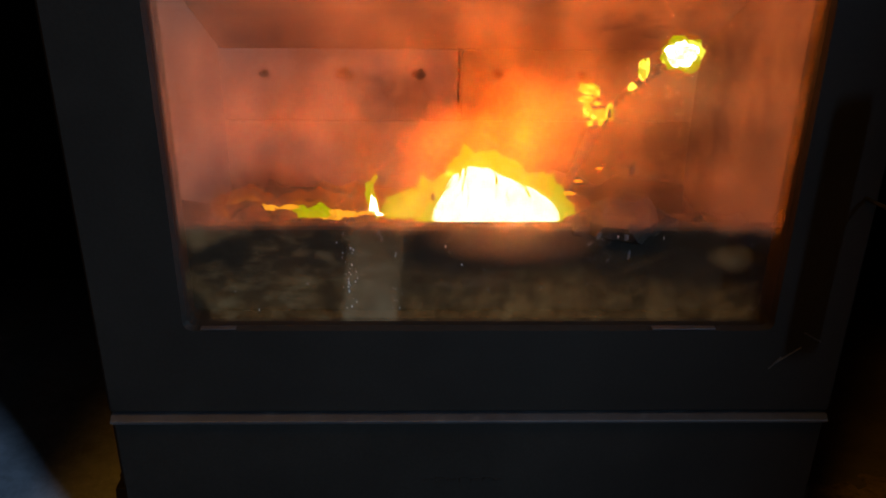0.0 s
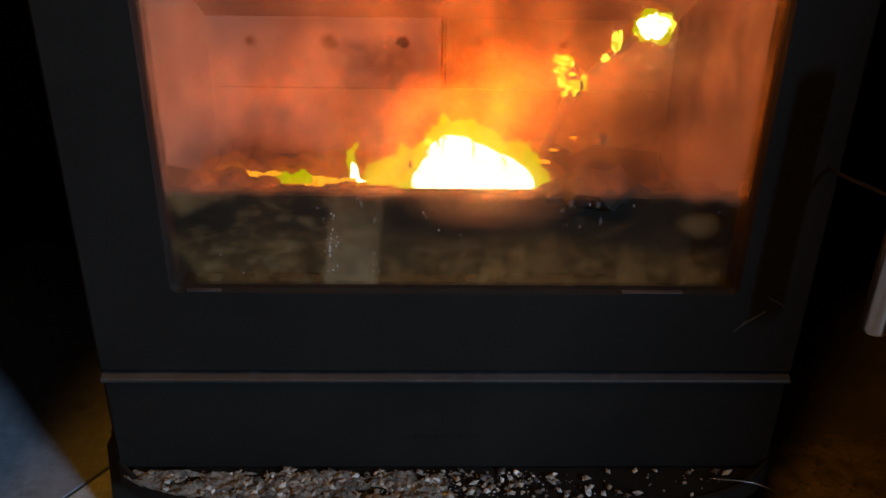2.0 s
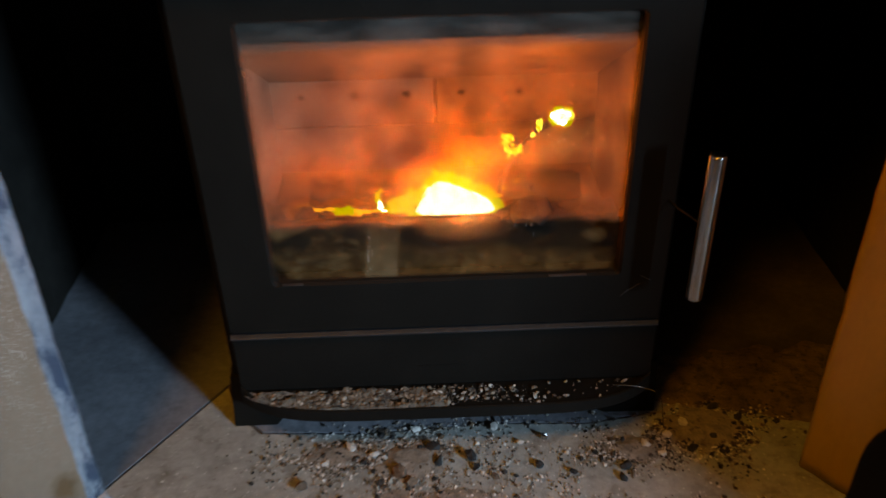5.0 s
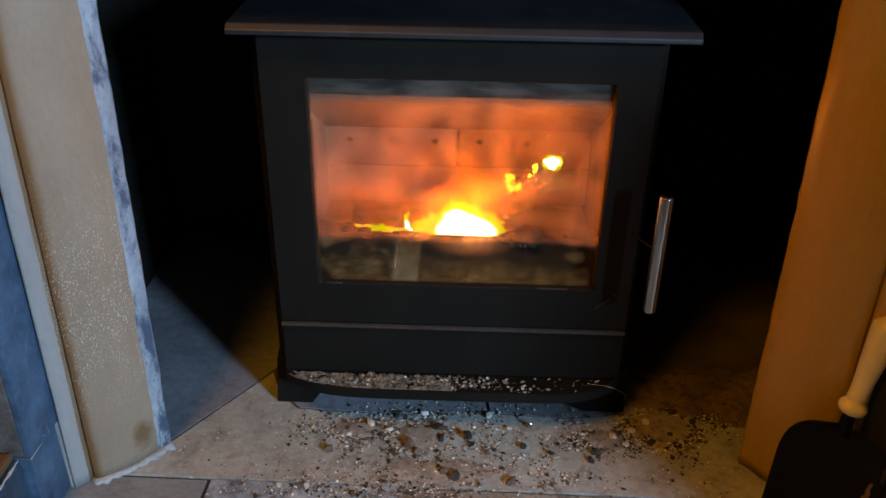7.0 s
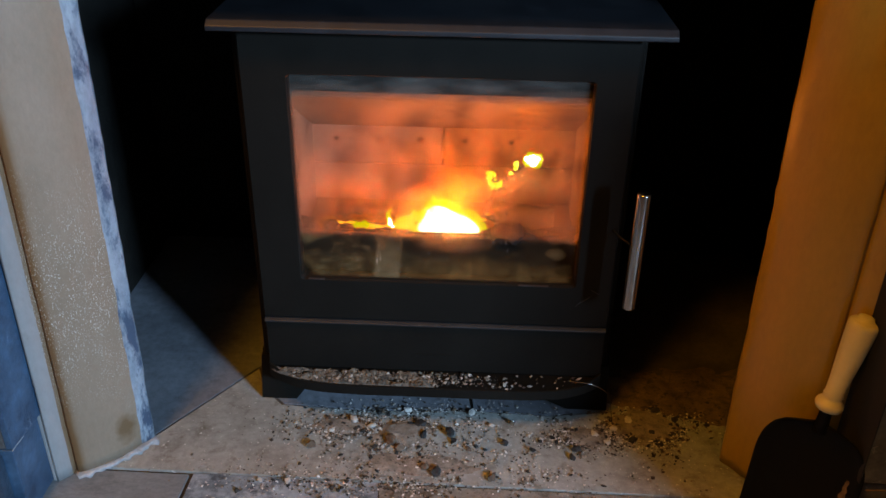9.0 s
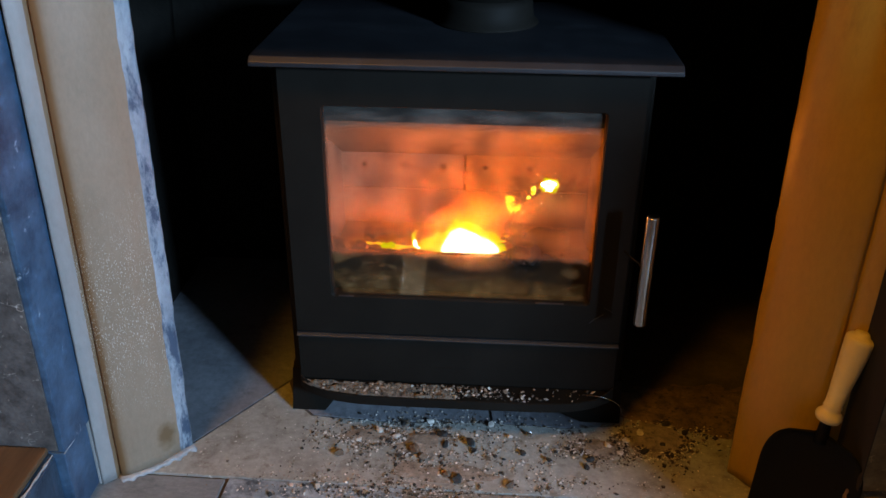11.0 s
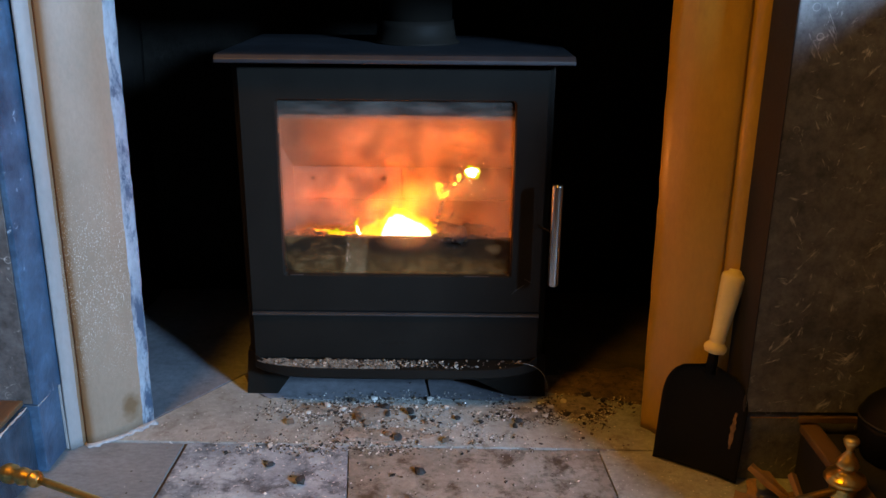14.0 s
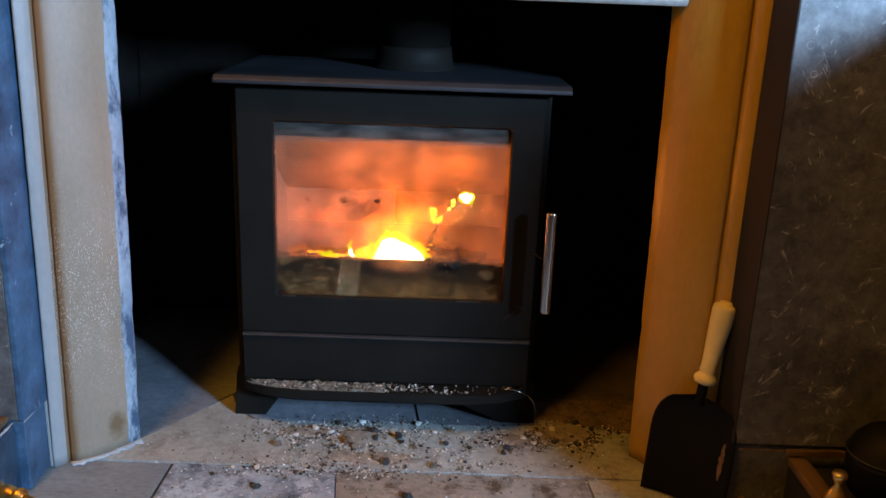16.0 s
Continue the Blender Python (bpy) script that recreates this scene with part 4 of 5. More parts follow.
# ---- the fire ----
charred = []
for k, (a, b, r) in enumerate((((-0.205, 0.085, 0.262), (0.03, 0.080, 0.258), 0.030), ((0.02, 0.085, 0.258), (0.205, 0.082, 0.262), 0.028), ((-0.16, 0.15, 0.245), (0.17, 0.17, 0.240), 0.040))):
    a, b = Vector(a), Vector(b)
    path = [a.lerp(b, i / 14) + Vector((0, 0, 0.006 * noise.noise(Vector((i * 0.6, k, 0))))) for i in range(15)]
    ob = part("burning_log", tube(path, [r * (0.9 + 0.2 * noise.noise(Vector((i * 0.5, k * 3, 1)))) for i in range(15)], 18, 0.6, k), M_CHAR, smooth=True)
    tagged(ob, "charred black log burning in the stove", "log", "logs in the stove")
for k, (x, y, z, s) in enumerate(((-0.152, 0.056, 0.300, 0.012), (-0.128, 0.058, 0.298, 0.010), (-0.176, 0.056, 0.296, 0.011), (0.100, 0.040, 0.305, 0.020), (0.078, 0.044, 0.298, 0.012), (0.126, 0.045, 0.298, 0.012), (0.165, 0.056, 0.293, 0.010), (-0.075, 0.058, 0.294, 0.009))):
    ob = part("coal", lump(s, k + 3, 0.5, 2, (1.3, 1, 0.8)), M_SOOT)
    ob.location = (x, y, z)
    tagged(ob, "black lump of charred wood on the fire", "charcoal", "coals in the stove")
part_ash = part("ash_bed", box(-0.212, 0.212, 0.040, 0.278, 0.200, 0.236, 0.004), M_CINDER)
tagged(part_ash, "bed of ash under the fire", "ash", kind="stuff")

# a charred stick that leans towards the glass, glowing in places
stick_path = [(0.060, 0.085, 0.285), (0.072, 0.072, 0.330), (0.080, 0.062, 0.360), (0.098, 0.058, 0.385), (0.118, 0.055, 0.402), (0.134, 0.054, 0.414)]
stick = tagged(part("burning_stick", tube(stick_path, [0.0045, 0.004, 0.0032, 0.0028, 0.0026, 0.002], 10, 0.9, 4), M_CHAR, smooth=True), "charred stick with glowing tips leaning in the fire", "stick")


def ember(x, y, z, s, seed, squash=(1, 0.8, 1.1), veils=0):
    ob = part("ember", lump(s, seed, 0.5 if veils == 4 else 0.75, 3, squash), M_VEILS[0] if veils == 4 else M_CORE if veils else M_EMBER, smooth=True)
    ob.location = (x, y, z)
    tagged(ob, "glowing yellow ember in the fire", "ember", "embers")
    for k in range(1, veils + 1):
        part("glow_skin", lump(s * (1 + 0.16 * k), seed + k * 0.13, 0.5 if veils == 4 else 0.75, 3, squash), M_VEILS[k], ob, smooth=True)
    return ob


ember(0.130, 0.050, 0.412, 0.0082, 1, (1.15, 0.8, 0.95), veils=4)
for k, (x, z, s) in enumerate(((0.0735, 0.3885, 0.0040), (0.0690, 0.3895, 0.0020), (0.0785, 0.3865, 0.0024), (0.0725, 0.3815, 0.0030), (0.0735, 0.3745, 0.0036), (0.0790, 0.3700, 0.0028), (0.0845, 0.3715, 0.0042), (0.0885, 0.3760, 0.0022), (0.0760, 0.3655, 0.0018), (0.0800, 0.3790, 0.0016), (0.0830, 0.3660, 0.0018))):
    ember(x, 0.055, z, s * 0.72, 2 + k * 0.7, ((1.5, 0.7, 0.8), (0.8, 0.7, 1.4), (1.1, 0.7, 1.0))[k % 3], 2)
ember(0.1075, 0.054, 0.4015, 0.0034, 5.3, (0.8, 0.7, 1.5), veils=2)
ember(0.1010, 0.054, 0.3905, 0.0019, 6, veils=1)
for k, (x, z, s) in enumerate(((-0.095, 0.300, 0.0050), (-0.108, 0.300, 0.0034), (-0.084, 0.3005, 0.0040), (-0.130, 0.303, 0.0040), (-0.140, 0.305, 0.0035), (-0.122, 0.3055, 0.0028), (-0.071, 0.301, 0.0028), (0.0655, 0.3160, 0.0022), (0.0720, 0.3250, 0.0014), (0.0850, 0.3340, 0.0012))):
    ember(x, 0.056, z, s, 10 + k, (1.9, 0.8, 0.55))


def flame(crest, y, z, thick, seed, veils=5, first=0, ragged=1.0):
    """A bank of burning gas along the logs, under a crest of (place, height): veils one inside the other, torn along
    the top; the outer two are its halo.
    """
    mid = (crest[0][0] + crest[-1][0]) / 2
    holder = thing("flame", "bright yellow tongue of flame over the logs", "flame", "flames", at=(mid, y, z))
    span = crest[-1][0] - crest[0][0]
    along, around = max(16, int(span * 1400)), 40
    for layer in range(first, veils):
        skin = (-0.0120, -0.0045, 0.0, 0.0040, 0.0120)[layer]
        bm = bmesh.new()
        rings = []
        for i in range(along + 1):
            u = i / along
            x = crest[0][0] - skin + (span + 2 * skin) * u
            for (x0, h0), (x1, h1) in zip(crest, crest[1:]):
                if x <= x1 or x1 == crest[-1][0]:
                    f = min(1.0, max(0.0, (x - x0) / (x1 - x0)))
                    f = f * f * (3 - 2 * f)
                    h = h0 + (h1 - h0) * f
                    break
            end = min(1.0, math.sqrt(max(0.0, 4 * u * (1 - u))) * 1.3)
            h = max(0.0004, (h + skin) * end)
            row = []
            for k in range(around):
                a = 2 * math.pi * k / around
                up = math.sin(a)
                p = Vector((x - mid, math.cos(a) * (thick + (-0.004, -0.002, 0.0, 0.002, 0.004)[layer]) * end, h * up if up > 0 else 0.12 * min(h, 0.016) * up))
                t = max(0.0, up)
                q = Vector((p.x, 0.3 * p.y, p.z * 0.6)) * 95 + Vector((seed * 5.1, seed, layer * 0.22))
                amp = ragged * min(0.008, 0.22 * h) * (0.35 + t) * (0.10, 0.16, 0.95, 0.35, 0.2)[layer]
                p += Vector((noise.noise(q), 0, 0.9 * noise.noise(q + Vector((0, 9, 0))))) * amp
                p += Vector((noise.noise(q * 2.7), 0, noise.noise(q * 2.7 + Vector((4, 0, 0))))) * amp * 0.55
                p += Vector((noise.noise(q * 6.0), 0, noise.noise(q * 6.0 + Vector((4, 0, 0))))) * amp * 0.25
                row.append(bm.verts.new(p))
            rings.append(row)
        for a, b in zip(rings, rings[1:]):
            for k in range(around):
                bm.faces.new((a[k], a[(k + 1) % around], b[(k + 1) % around], b[k]))
        bm.faces.new(rings[0])
        bm.faces.new(rings[-1])
        bmesh.ops.recalc_face_normals(bm, faces=bm.faces[:])
        part("veil", bm, M_VEILS[layer], holder, smooth=True)
    return holder


flame([(-0.040, 0.006), (-0.033, 0.016), (-0.024, 0.032), (-0.013, 0.044), (-0.002, 0.050), (0.010, 0.049), (0.022, 0.043), (0.036, 0.036), (0.050, 0.031), (0.064, 0.029), (0.073, 0.016)], 0.058, 0.2965, 0.012, 1, ragged=0.8)
flame([(-0.062, 0.010), (-0.055, 0.015), (-0.048, 0.013), (-0.040, 0.019), (-0.032, 0.026), (-0.024, 0.022)], 0.062, 0.2985, 0.008, 3, 5, 1, 1.5)
flame([(-0.071, 0.008), (-0.0685, 0.027), (-0.0655, 0.024), (-0.0625, 0.008)], 0.060, 0.2985, 0.005, 5, 5, 0, 1.0)
flame([(-0.126, 0.002), (-0.118, 0.006), (-0.112, 0.004), (-0.104, 0.0075), (-0.097, 0.004), (-0.090, 0.002)], 0.058, 0.2995, 0.006, 7, 5, 2, 1.8)
flame([(-0.168, 0.003), (-0.158, 0.008), (-0.148, 0.010), (-0.140, 0.004)], 0.058, 0.2985, 0.007, 9, 5, 3, 1.6)

# ---- the hearth shovel ----
shovel = thing("hearth_shovel", "black iron hearth shovel with a cream turned handle", "shovel")
u = Vector((0.118, -0.080, 0.0)).normalized()            # across the blade
foot_mid, neck = Vector((0.475, -0.208, 0.0)), Vector((0.494, -0.184, 0.190))
w = (neck - foot_mid).normalized()                       # up the blade
nrm = u.cross(w).normalized()
if nrm.y > 0:
    nrm = -nrm
bm = bmesh.new()
NU, NW = 16, 22
grid = {}
for layer in (0, 1):
    for j in range(NW + 1):
        t = j / NW
        h = t * 0.176
        half = 0.066 if t < 0.55 else 0.066 * max(0.0, 1 - ((t - 0.55) / 0.45) ** 2.6) ** 0.5 + 0.010 * ((t - 0.55) / 0.45) ** 2
        for i in range(NU + 1):
            s = -1 + 2 * i / NU
            curl = 0.020 * abs(s) ** 4 * (0.4 + 0.6 * t) + 0.014 * max(0.0, t - 0.75) * 4 * (1 - abs(s))
            p = foot_mid + u * (s * half) + w * h + nrm * (curl * 0.7 + (0.0 if layer else -0.0022)) - nrm * 0.004
            p.z += max(0.0, 0.004 - p.z) if j == 0 else 0
            grid[layer, j, i] = bm.verts.new(p)
for layer in (0, 1):
    for j in range(NW):
        for i in range(NU):
            bm.faces.new((grid[layer, j, i], grid[layer, j, i + 1], grid[layer, j + 1, i + 1], grid[layer, j + 1, i]))
for j in range(NW):
    for i in (0, NU):
        bm.faces.new((grid[0, j, i], grid[1, j, i], grid[1, j + 1, i], grid[0, j + 1, i]))
for i in range(NU):
    for j in (0, NW):
        bm.faces.new((grid[0, j, i], grid[0, j, i + 1], grid[1, j, i + 1], grid[1, j, i]))
bmesh.ops.recalc_face_normals(bm, faces=bm.faces[:])
part("blade", bm, M_SHOVEL, shovel, "black curled blade with worn edge", True)
bm = bmesh.new()
rows = []
for j in range(23):
    t = 0.30 + 0.34 * j / 22
    row = []
    for i in range(5):
        sx = 0.70 + 0.05 * j / 22 * 0.6 + (i - 2) * 0.028 * (0.35 + 0.65 * math.sin(math.pi * j / 22)) + 0.04 * noise.noise(Vector((j * 0.35, i * 0.2, 3)))
        row.append(bm.verts.new(foot_mid + u * (sx * 0.066) + w * (t * 0.176) + nrm * (0.014 * abs(sx) ** 4 * (0.4 + 0.6 * t) - 0.0036 + 0.0004)))
    rows.append(row)
for a, b in zip(rows, rows[1:]):
    for i in range(4):
        bm.faces.new((a[i], a[i + 1], b[i + 1], b[i]))
part("rust_streak", bm, M_CINDER, shovel, "brown rust worn along the blade", True)
part("shank", tube([neck - w * 0.03, neck + w * 0.008, neck + w * 0.02], [0.009, 0.007, 0.006], 12), M_SHOVEL, shovel, smooth=True)
axis = (Vector((0.516, -0.170, 0.314)) - neck).normalized()
hm = Matrix.Translation(neck + axis * 0.002) @ axis.to_track_quat("Z", "Y").to_matrix().to_4x4()
part("grip", lathe([(0.009, 0.0), (0.0150, 0.002), (0.0172, 0.007), (0.0165, 0.012), (0.0125, 0.016), (0.0108, 0.020), (0.0125, 0.022), (0.0112, 0.026), (0.0122, 0.045), (0.0150, 0.075),
                  (0.0172, 0.105), (0.0180, 0.118), (0.0177, 0.123), (0.0155, 0.1255), (0.0100, 0.1275), (0.0090, 0.131), (0.004, 0.132)], hm, 28), M_IVORY, shovel, "cream turned handle", True)

# ---- the brass fender ----
fender = thing("brass_fender", "polished brass fender with turned finials", "fender")


def sweep(pts, steps=10):
    """A smooth line through a few places."""
    p = [Vector(q) for q in pts]
    p = [p[0] * 2 - p[1]] + p + [p[-1] * 2 - p[-2]]
    out = []
    for i in range(1, len(p) - 2):
        for k in range(steps):
            t = k / steps
            a, b, c, d = p[i - 1:i + 3]
            out.append(0.5 * ((2 * b) + (c - a) * t + (2 * a - 5 * b + 4 * c - d) * t * t + (3 * b - a - 3 * c + d) * t ** 3))
    out.append(p[-2])
    return out


K0 = Vector((-0.470, -0.408, 0.113))
rail = sweep([(-0.432, -0.426, 0.118), (-0.20, -0.537, 0.123), (0.0, -0.600, 0.125), (0.22, -0.590, 0.122), (0.42, -0.490, 0.112), (0.596, -0.412, 0.106)], 12)
part("top_rail", tube(rail, 0.0052, 12), M_BRASS, fender, "bright brass rail", True)
low = sweep([(-0.50, -0.42, 0.045), (-0.25, -0.535, 0.045), (0.0, -0.605, 0.045), (0.22, -0.595, 0.045), (0.42, -0.495, 0.045), (0.598, -0.412, 0.045)], 12)
part("lower_rail", tube(low, 0.0060, 12), M_BRASS_OLD, fender, "dull brass lower rail", True)
d = (rail[0] - K0).normalized()
km = Matrix.Translation(K0 - d * 0.020) @ d.to_track_quat("Z", "Y").to_matrix().to_4x4()
part("end_knob", lathe([(0.003, -0.006), (0.010, -0.003), (0.0135, 0.006), (0.0125, 0.015), (0.0075, 0.021), (0.0085, 0.024), (0.0120, 0.032), (0.0105, 0.042), (0.0065, 0.047), (0.0062, 0.050),
                        (0.0105, 0.0525), (0.0112, 0.056), (0.0105, 0.0595), (0.0060, 0.062), (0.0052, 0.066)], km, 28), M_BRASS, fender, "turned brass knob", True)
post = [(0.016, 0.0), (0.016, 0.006), (0.009, 0.012), (0.007, 0.030), (0.007, 0.060), (0.010, 0.064)]
turned = [(0.018, 0.0), (0.018, 0.008), (0.012, 0.016), (0.010, 0.036), (0.011, 0.088), (0.0165, 0.096), (0.0175, 0.108), (0.0140, 0.1135), (0.0230, 0.1170), (0.0265, 0.1220), (0.0245, 0.1275), (0.0130, 0.1335),
          (0.0072, 0.1360), (0.0090, 0.1380), (0.0140, 0.1410), (0.0148, 0.1445), (0.0105, 0.1525), (0.0056, 0.1605), (0.0043, 0.1640), (0.0050, 0.1665), (0.0092, 0.1750), (0.0100, 0.1785), (0.0084, 0.1820), (0.0030, 0.1835)]
part("post", lathe(turned, Matrix.Translation((0.606, -0.409, -0.001)), 28), M_BRASS, fender, "turned brass corner post", True)
part("post", lathe(post[:6], Matrix.Translation((-0.484, -0.424, -0.003)), 20), M_BRASS_OLD, fender, "short brass post", True)
for t in (0.62, 0.74):
    i = int(t * (len(rail) - 1))
    dd = (rail[min(i + 1, len(rail) - 1)] - rail[i - 1]).normalized()
    part("collar", lathe([(0.0052, -0.008), (0.0085, -0.005), (0.0092, 0.0), (0.0085, 0.005), (0.0052, 0.008)], Matrix.Translation(rail[i]) @ dd.to_track_quat("Z", "Y").to_matrix().to_4x4(), 20), M_BRASS, fender, smooth=True)

# ---- kindling beside the shovel ----
random.seed(11)
KIND = [(0.535, -0.295, 0.012, 70, 8, 0.085), (0.560, -0.315, 0.014, 25, 4, 0.10), (0.585, -0.290, 0.012, 110, 10, 0.09), (0.545, -0.330, 0.030, -30, 6, 0.09), (0.575, -0.345, 0.012, 60, 3, 0.10),
        (0.560, -0.300, 0.034, 140, 28, 0.075), (0.590, -0.330, 0.036, 95, 30, 0.07), (0.520, -0.345, 0.012, 15, 2, 0.08), (0.548, -0.372, 0.012, 80, 3, 0.08)]
for k, (x, y, z, yaw, tip, length) in enumerate(KIND):
    s = 0.0048 + 0.0034 * random.random()
    bm = box(-length / 2, length / 2, -s, s, -s * 0.7, s * 0.7)
    bmesh.ops.subdivide_edges(bm, edges=[e for e in bm.edges if abs(e.verts[0].co.x - e.verts[1].co.x) > 0.02], cuts=7)
    for v in bm.verts:
        v.co += Vector((0.3, 1, 1)) * 0.0035 * noise.noise(v.co * 70 + Vector((k * 3, 0, 0)))
    ob = part("kindling_stick", bm, M_KINDLING)
    ob.matrix_basis = pose(0, 0, 0, 15 * (k % 4), -tip, yaw)
    rest(ob, x, y, -0.001 + (0.016 if k in (3, 5, 6) else 0.0))
    tagged(ob, "rough split kindling stick in a small heap", "kindling", "kindling heap")

# ---- ash, crumbs and charcoal ----
random.seed(5)


def crumb_heap(name, label, spots, material, count, lo, hi, floor_of, flat=0.55, power=3.4):
    """Countless small crumbs strewn about a few places."""
    verts, faces = [], []
    base = [(1, 0, 0), (-1, 0, 0), (0, 1, 0), (0, -1, 0), (0, 0, 1), (0, 0, -1)]
    tri = [(0, 2, 4), (2, 1, 4), (1, 3, 4), (3, 0, 4), (2, 0, 5), (1, 2, 5), (3, 1, 5), (0, 3, 5)]
    for _ in range(count):
        sx, sy, rx, ry = random.choices(spots, weights=[q[4] for q in spots])[0][:4]
        while True:
            x, y = random.gauss(sx, rx), random.gauss(sy, ry)
            if noise.noise(Vector((x * 24, y * 30, 4.0))) + 0.6 * noise.noise(Vector((x * 80, y * 80, 1.0))) < random.uniform(-0.55, 0.5):
                continue
            z = floor_of(x, y)
            if z is not None:
                break
        s = lo + (hi - lo) * random.random() ** power
        rot = Euler((random.uniform(-0.5, 0.5), random.uniform(-0.5, 0.5), random.uniform(0, 6.3))).to_matrix()
        k = len(verts)
        for b in base:
            p = rot @ Vector((b[0] * s * random.uniform(0.6, 1.3), b[1] * s * random.uniform(0.5, 1.1), b[2] * s * flat * random.uniform(0.6, 1.1)))
            verts.append((x + p.x, y + p.y, z + s * flat * 0.7 + p.z))
        faces += [(k + a, k + b, k + c) for a, b, c in tri]
    me = bpy.data.meshes.new(name)
    me.from_pydata(verts, [], faces)
    me.materials.append(material)
    return tagged(new(name, me), label, "ash", kind="stuff")


def on_hearth(x, y):
    if y > 0.30 or x < -0.40 or x > 0.60 or y < -0.50 or (0.33 < x and y < -0.10 and x + y > 0.30):
        return None
    if y < -0.14:
        return -0.001
    return 0.0


def on_ledge(x, y):
    uu = (x - 0.001) / 0.2475
    if abs(uu) > 0.985 or y > 0.001:
        return None
    return 0.084 if y > 0.007 - 0.040 * (1 - abs(uu) ** 6) else None


SPOTS = [(-0.15, -0.028, 0.035, 0.016, 3), (-0.06, -0.035, 0.045, 0.026, 5), (0.02, -0.060, 0.10, 0.040, 2.2), (0.225, -0.032, 0.035, 0.018, 3), (0.315, -0.020, 0.032, 0.026, 5),
         (0.05, -0.125, 0.16, 0.018, 1.6), (-0.10, -0.148, 0.11, 0.014, 1.8), (-0.02, -0.24, 0.20, 0.07, 1.0), (0.03, 0.020, 0.09, 0.012, 0.5), (0.36, 0.02, 0.04, 0.03, 1.2)]
crumb_heap("ash_crumbs", "pale ash crumbs and wood chips strewn on the hearth",
           SPOTS, M_ASH, 12000, 0.0005, 0.0030, on_hearth, power=2.0)
crumb_heap("ash_crumbs", "paler flakes of ash among the crumbs on the hearth", SPOTS, M_ASH, 900, 0.0014, 0.0046, on_hearth)
crumb_heap("charcoal_crumbs", "black and brown burnt crumbs on the hearth", SPOTS + [(0.36, 0.005, 0.035, 0.03, 5)], M_BURNT, 1100, 0.0010, 0.0056, on_hearth, power=2.6)
crumb_heap("ash_crumbs", "thick pale ash lying along the stove ledge",
           [(-0.16, -0.012, 0.06, 0.012, 3), (-0.08, -0.015, 0.06, 0.014, 3), (0.0, -0.016, 0.03, 0.013, 2)], M_LEDGE_ASH, 1500, 0.0005, 0.0046, on_ledge)
crumb_heap("ash_crumbs", "a few pale ash flakes on the stove ledge", [(0.10, -0.016, 0.07, 0.012, 1)], M_ASH, 150, 0.0006, 0.0050, on_ledge)

def ash_mound(cx, cy, rx, ry, height, seed, material=M_HEAP, label="low heap of pale grey ash on the hearth"):
    """A low irregular heap of ash, feathering out to nothing."""
    bm = bmesh.new()
    n = 44
    put = {}
    for i in range(n + 1):
        for j in range(n + 1):
            a, b = -1.3 + 2.6 * i / n, -1.3 + 2.6 * j / n
            q = Vector((a * 2.2 + seed * 5, b * 2.2, seed))
            fall = 1 - math.hypot(a, b) - 0.35 * noise.noise(q)
            h = height * max(-0.2, min(fall, 0.6)) + 0.0003 * noise.noise(q * 4)
            put[i, j] = bm.verts.new((cx + a * rx, cy + b * ry, max(h - 0.0006, -0.002)))
    for i in range(n):
        for j in range(n):
            bm.faces.new((put[i, j], put[i + 1, j], put[i + 1, j + 1], put[i, j + 1]))
    bmesh.ops.recalc_face_normals(bm, faces=bm.faces[:])
    return tagged(part("ash_heap", bm, material), label, "ash", "ash heaps", "stuff")


ash_mound(-0.140, -0.028, 0.050, 0.024, 0.006, 1)
ash_mound(-0.045, -0.038, 0.050, 0.034, 0.008, 2)
ash_mound(0.235, -0.035, 0.045, 0.024, 0.007, 4)
ash_mound(0.325, -0.004, 0.060, 0.042, 0.010, 5)
ash_mound(-0.010, -0.105, 0.090, 0.026, 0.004, 6)
# grit heaps that also draw the rear slab's painted shade forward
for k, (x, y, rx, ry, h) in enumerate(((0.335, 0.085, 0.075, 0.050, 0.012), (0.430, 0.105, 0.080, 0.045, 0.010), (0.530, 0.110, 0.075, 0.045, 0.010), (0.385, 0.050, 0.050, 0.034, 0.006), (0.470, 0.045, 0.085, 0.055, 0.006))):
    ash_mound(x, y, rx, ry, h, 7 + k, M_GRIT, "low heap of dark brown grit on the hearth, also deepening its painted shade")

# a thin drift of ash dust under the crumbs on the ledge
bm = bmesh.new()
NX, NY = 200, 26
drift = {}
for i in range(NX + 1):
    x = -0.243 + 0.330 * i / NX
    for j in range(NY + 1):
        y = 0.0 - 0.0345 * j / NY * (1 - abs((x - 0.001) / 0.2475) ** 6) * 1.02
        q = Vector((x * 42, y * 75, 0.0))
        h = 0.0017 + 0.0052 * noise.noise(q) + 0.0026 * noise.noise(q * 3) + 0.0016 * noise.noise(q * 8)
        if x > -0.02:
            h -= 0.0055 * (x + 0.02) / 0.06
        drift[i, j] = bm.verts.new((x, y, 0.0835 + (max(h, -0.0008) if 0 < j < NY and 0 < i < NX else -0.0008)))
for i in range(NX):
    for j in range(NY):
        bm.faces.new((drift[i, j], drift[i + 1, j], drift[i + 1, j + 1], drift[i, j + 1]))
bmesh.ops.recalc_face_normals(bm, faces=bm.faces[:])
tagged(part("ash_drift", bm, M_DUST), "drift of grey-brown ash dust on the stove ledge", "ash", kind="stuff")

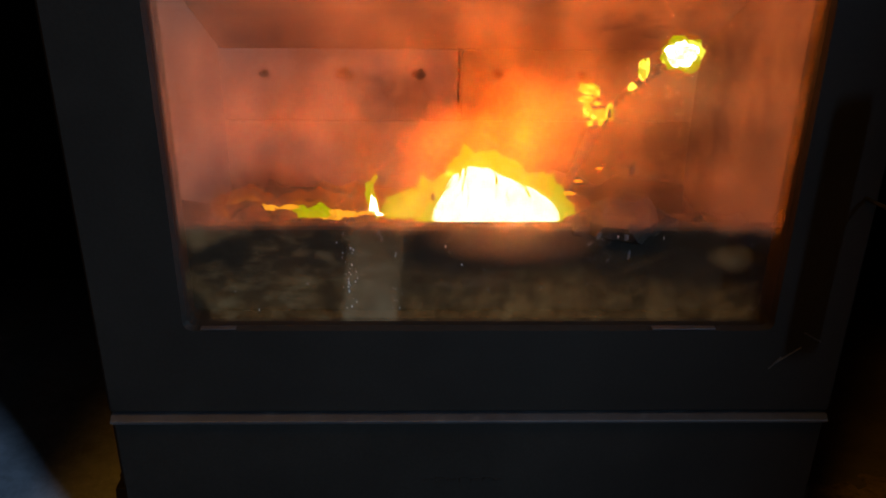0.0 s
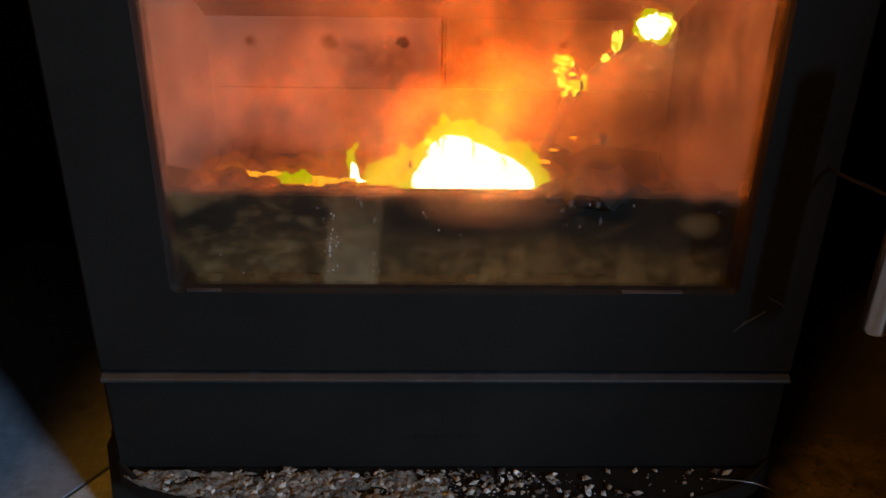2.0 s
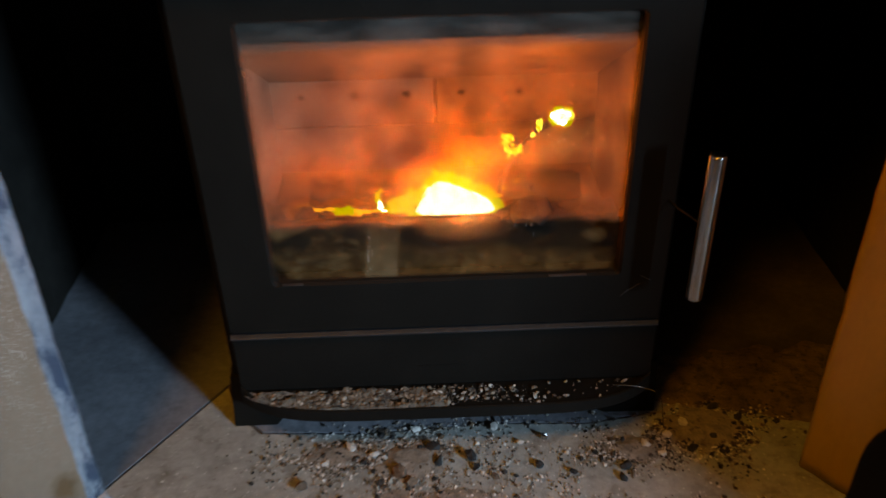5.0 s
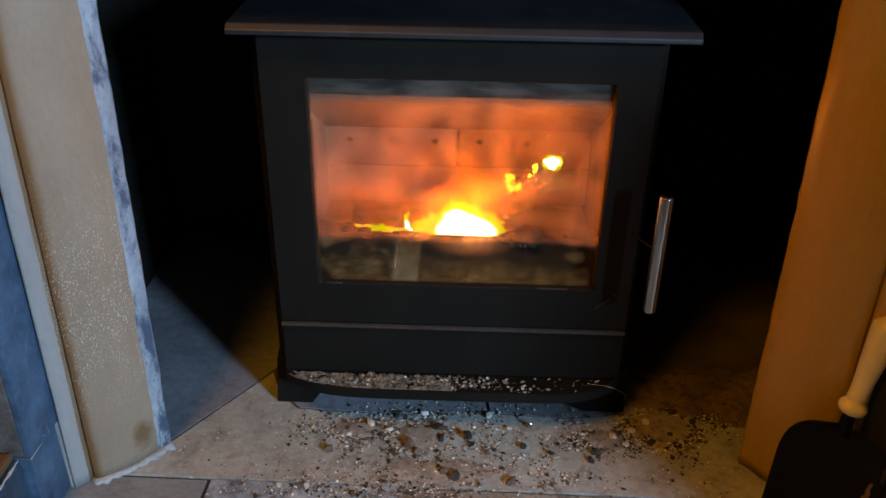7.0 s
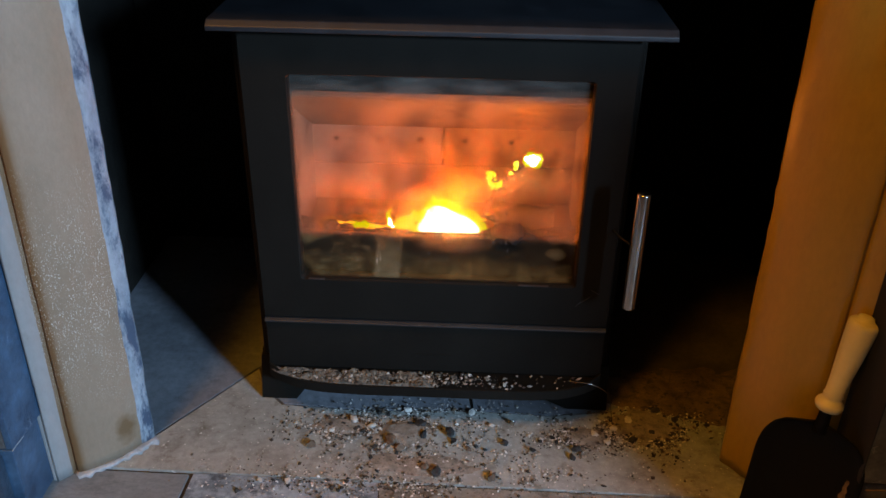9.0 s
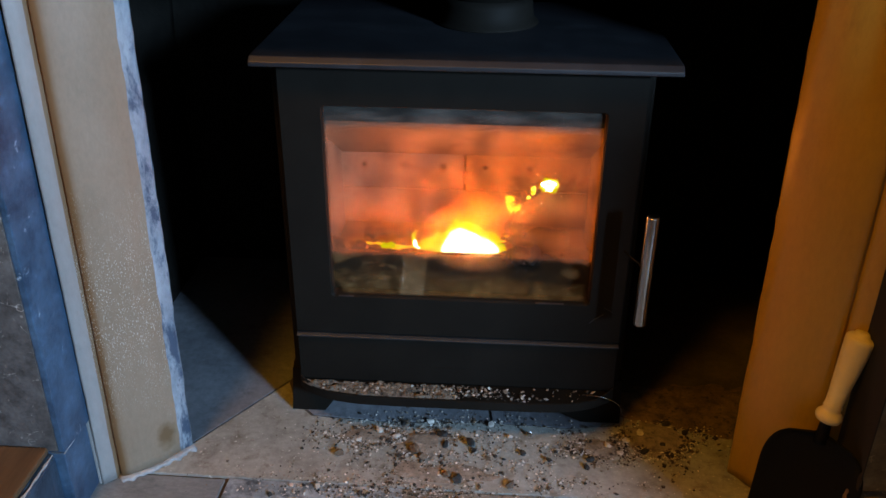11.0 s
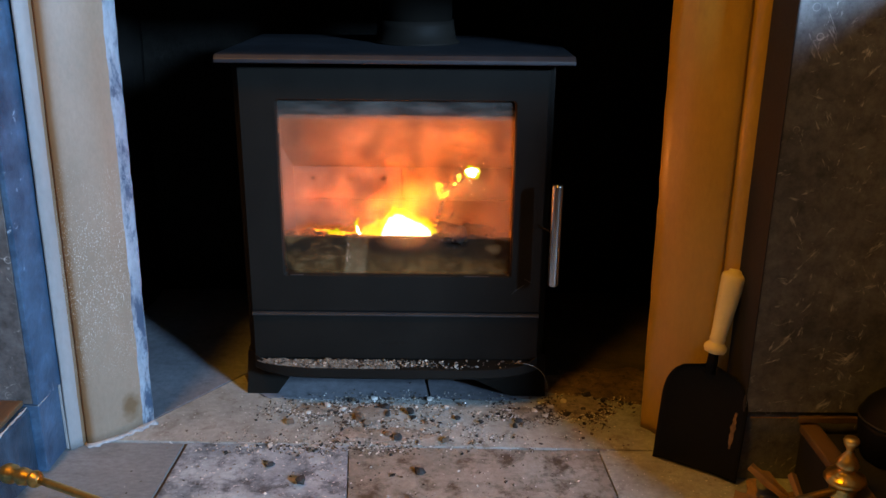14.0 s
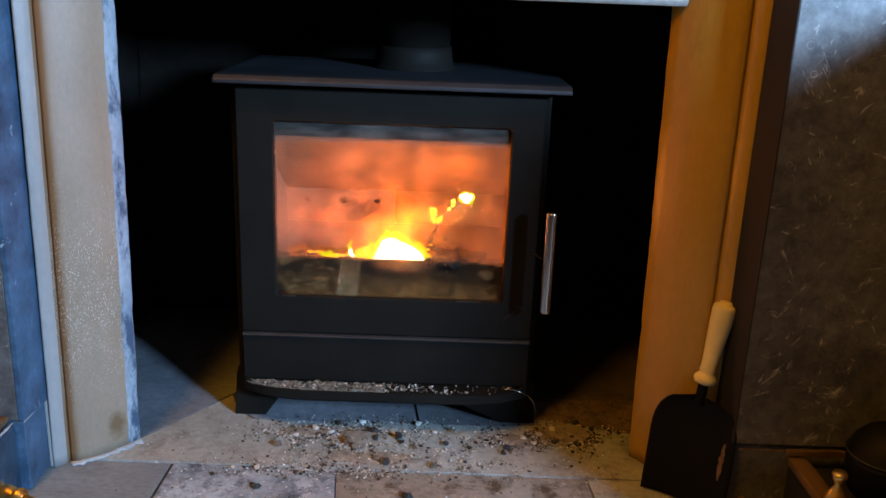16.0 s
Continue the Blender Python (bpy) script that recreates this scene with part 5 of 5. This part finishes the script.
# larger bits that can be told apart: x, y, size, kind
BITS = [(-0.020, -0.020, 0.010, 0), (-0.012, -0.045, 0.008, 0), (0.028, -0.040, 0.010, 0), (0.034, -0.055, 0.007, 0), (0.110, -0.055, 0.008, 0), (0.150, -0.070, 0.006, 0), (0.215, -0.062, 0.009, 0), (0.208, -0.080, 0.008, 0),
        (0.345, 0.030, 0.009, 0), (0.372, 0.012, 0.008, 0), (0.330, -0.020, 0.009, 0), (0.300, -0.040, 0.008, 0), (-0.060, -0.060, 0.013, 1), (-0.045, -0.075, 0.010, 1), (-0.175, -0.075, 0.010, 1), (0.010, -0.120, 0.011, 0),
        (-0.005, -0.112, 0.009, 1), (0.09, -0.128, 0.008, 1), (-0.12, -0.018, 0.011, 2), (-0.09, -0.030, 0.010, 2), (-0.150, -0.040, 0.008, 2), (0.245, -0.030, 0.010, 2), (0.275, -0.015, 0.011, 2), (0.300, 0.004, 0.012, 2),
        (0.262, -0.045, 0.008, 2), (-0.195, -0.148, 0.008, 2), (-0.235, -0.150, 0.007, 2), (-0.04, 0.012, 0.010, 2), (0.06, 0.010, 0.009, 2), (0.090, -0.018, 0.008, 2), (-0.185, -0.205, 0.008, 0), (-0.13, -0.250, 0.012, 0), (0.05, -0.22, 0.012, 0)]
KINDS = (("charcoal_piece", M_CHAR, "small black piece of charcoal on the hearth", "charcoal"), ("cinder", M_CINDER, "rusty brown cinder on the hearth", "cinder"), ("ash_flake", M_ASH, "pale chip of ash on the hearth", "ash"))
for k, (x, y, s, kind) in enumerate(BITS):
    nm, mt, lb, ct = KINDS[kind]
    ob = part(nm, lump(s * (0.78 if kind < 2 else 0.58), k + 40, 0.7, 1, (1.2, 0.9, 0.65)), mt)
    ob.matrix_basis = pose(0, 0, 0, 0, 0, k * 67)
    rest(ob, x, y, 0.0 if y > -0.13 else -0.001)
    tagged(ob, lb, ct, ct + " bits on the hearth")
# a bright scrap of foil and a bent wire by the stove's foot
ob = tagged(part("foil_scrap", lump(0.0040, 77, 0.8, 2, (1, 0.7, 1.1)), M_STEEL), "crumpled bright scrap of foil under the stove", "foil")
rest(ob, 0.122, -0.012, 0.0)
wire = sweep([(0.200, -0.012, 0.088), (0.235, -0.016, 0.086), (0.262, -0.006, 0.060), (0.275, 0.004, 0.003)], 8)
tagged(part("bent_wire", tube(wire, 0.0008, 6), M_STEEL, smooth=True), "thin bent wire hanging off the stove ledge", "wire")
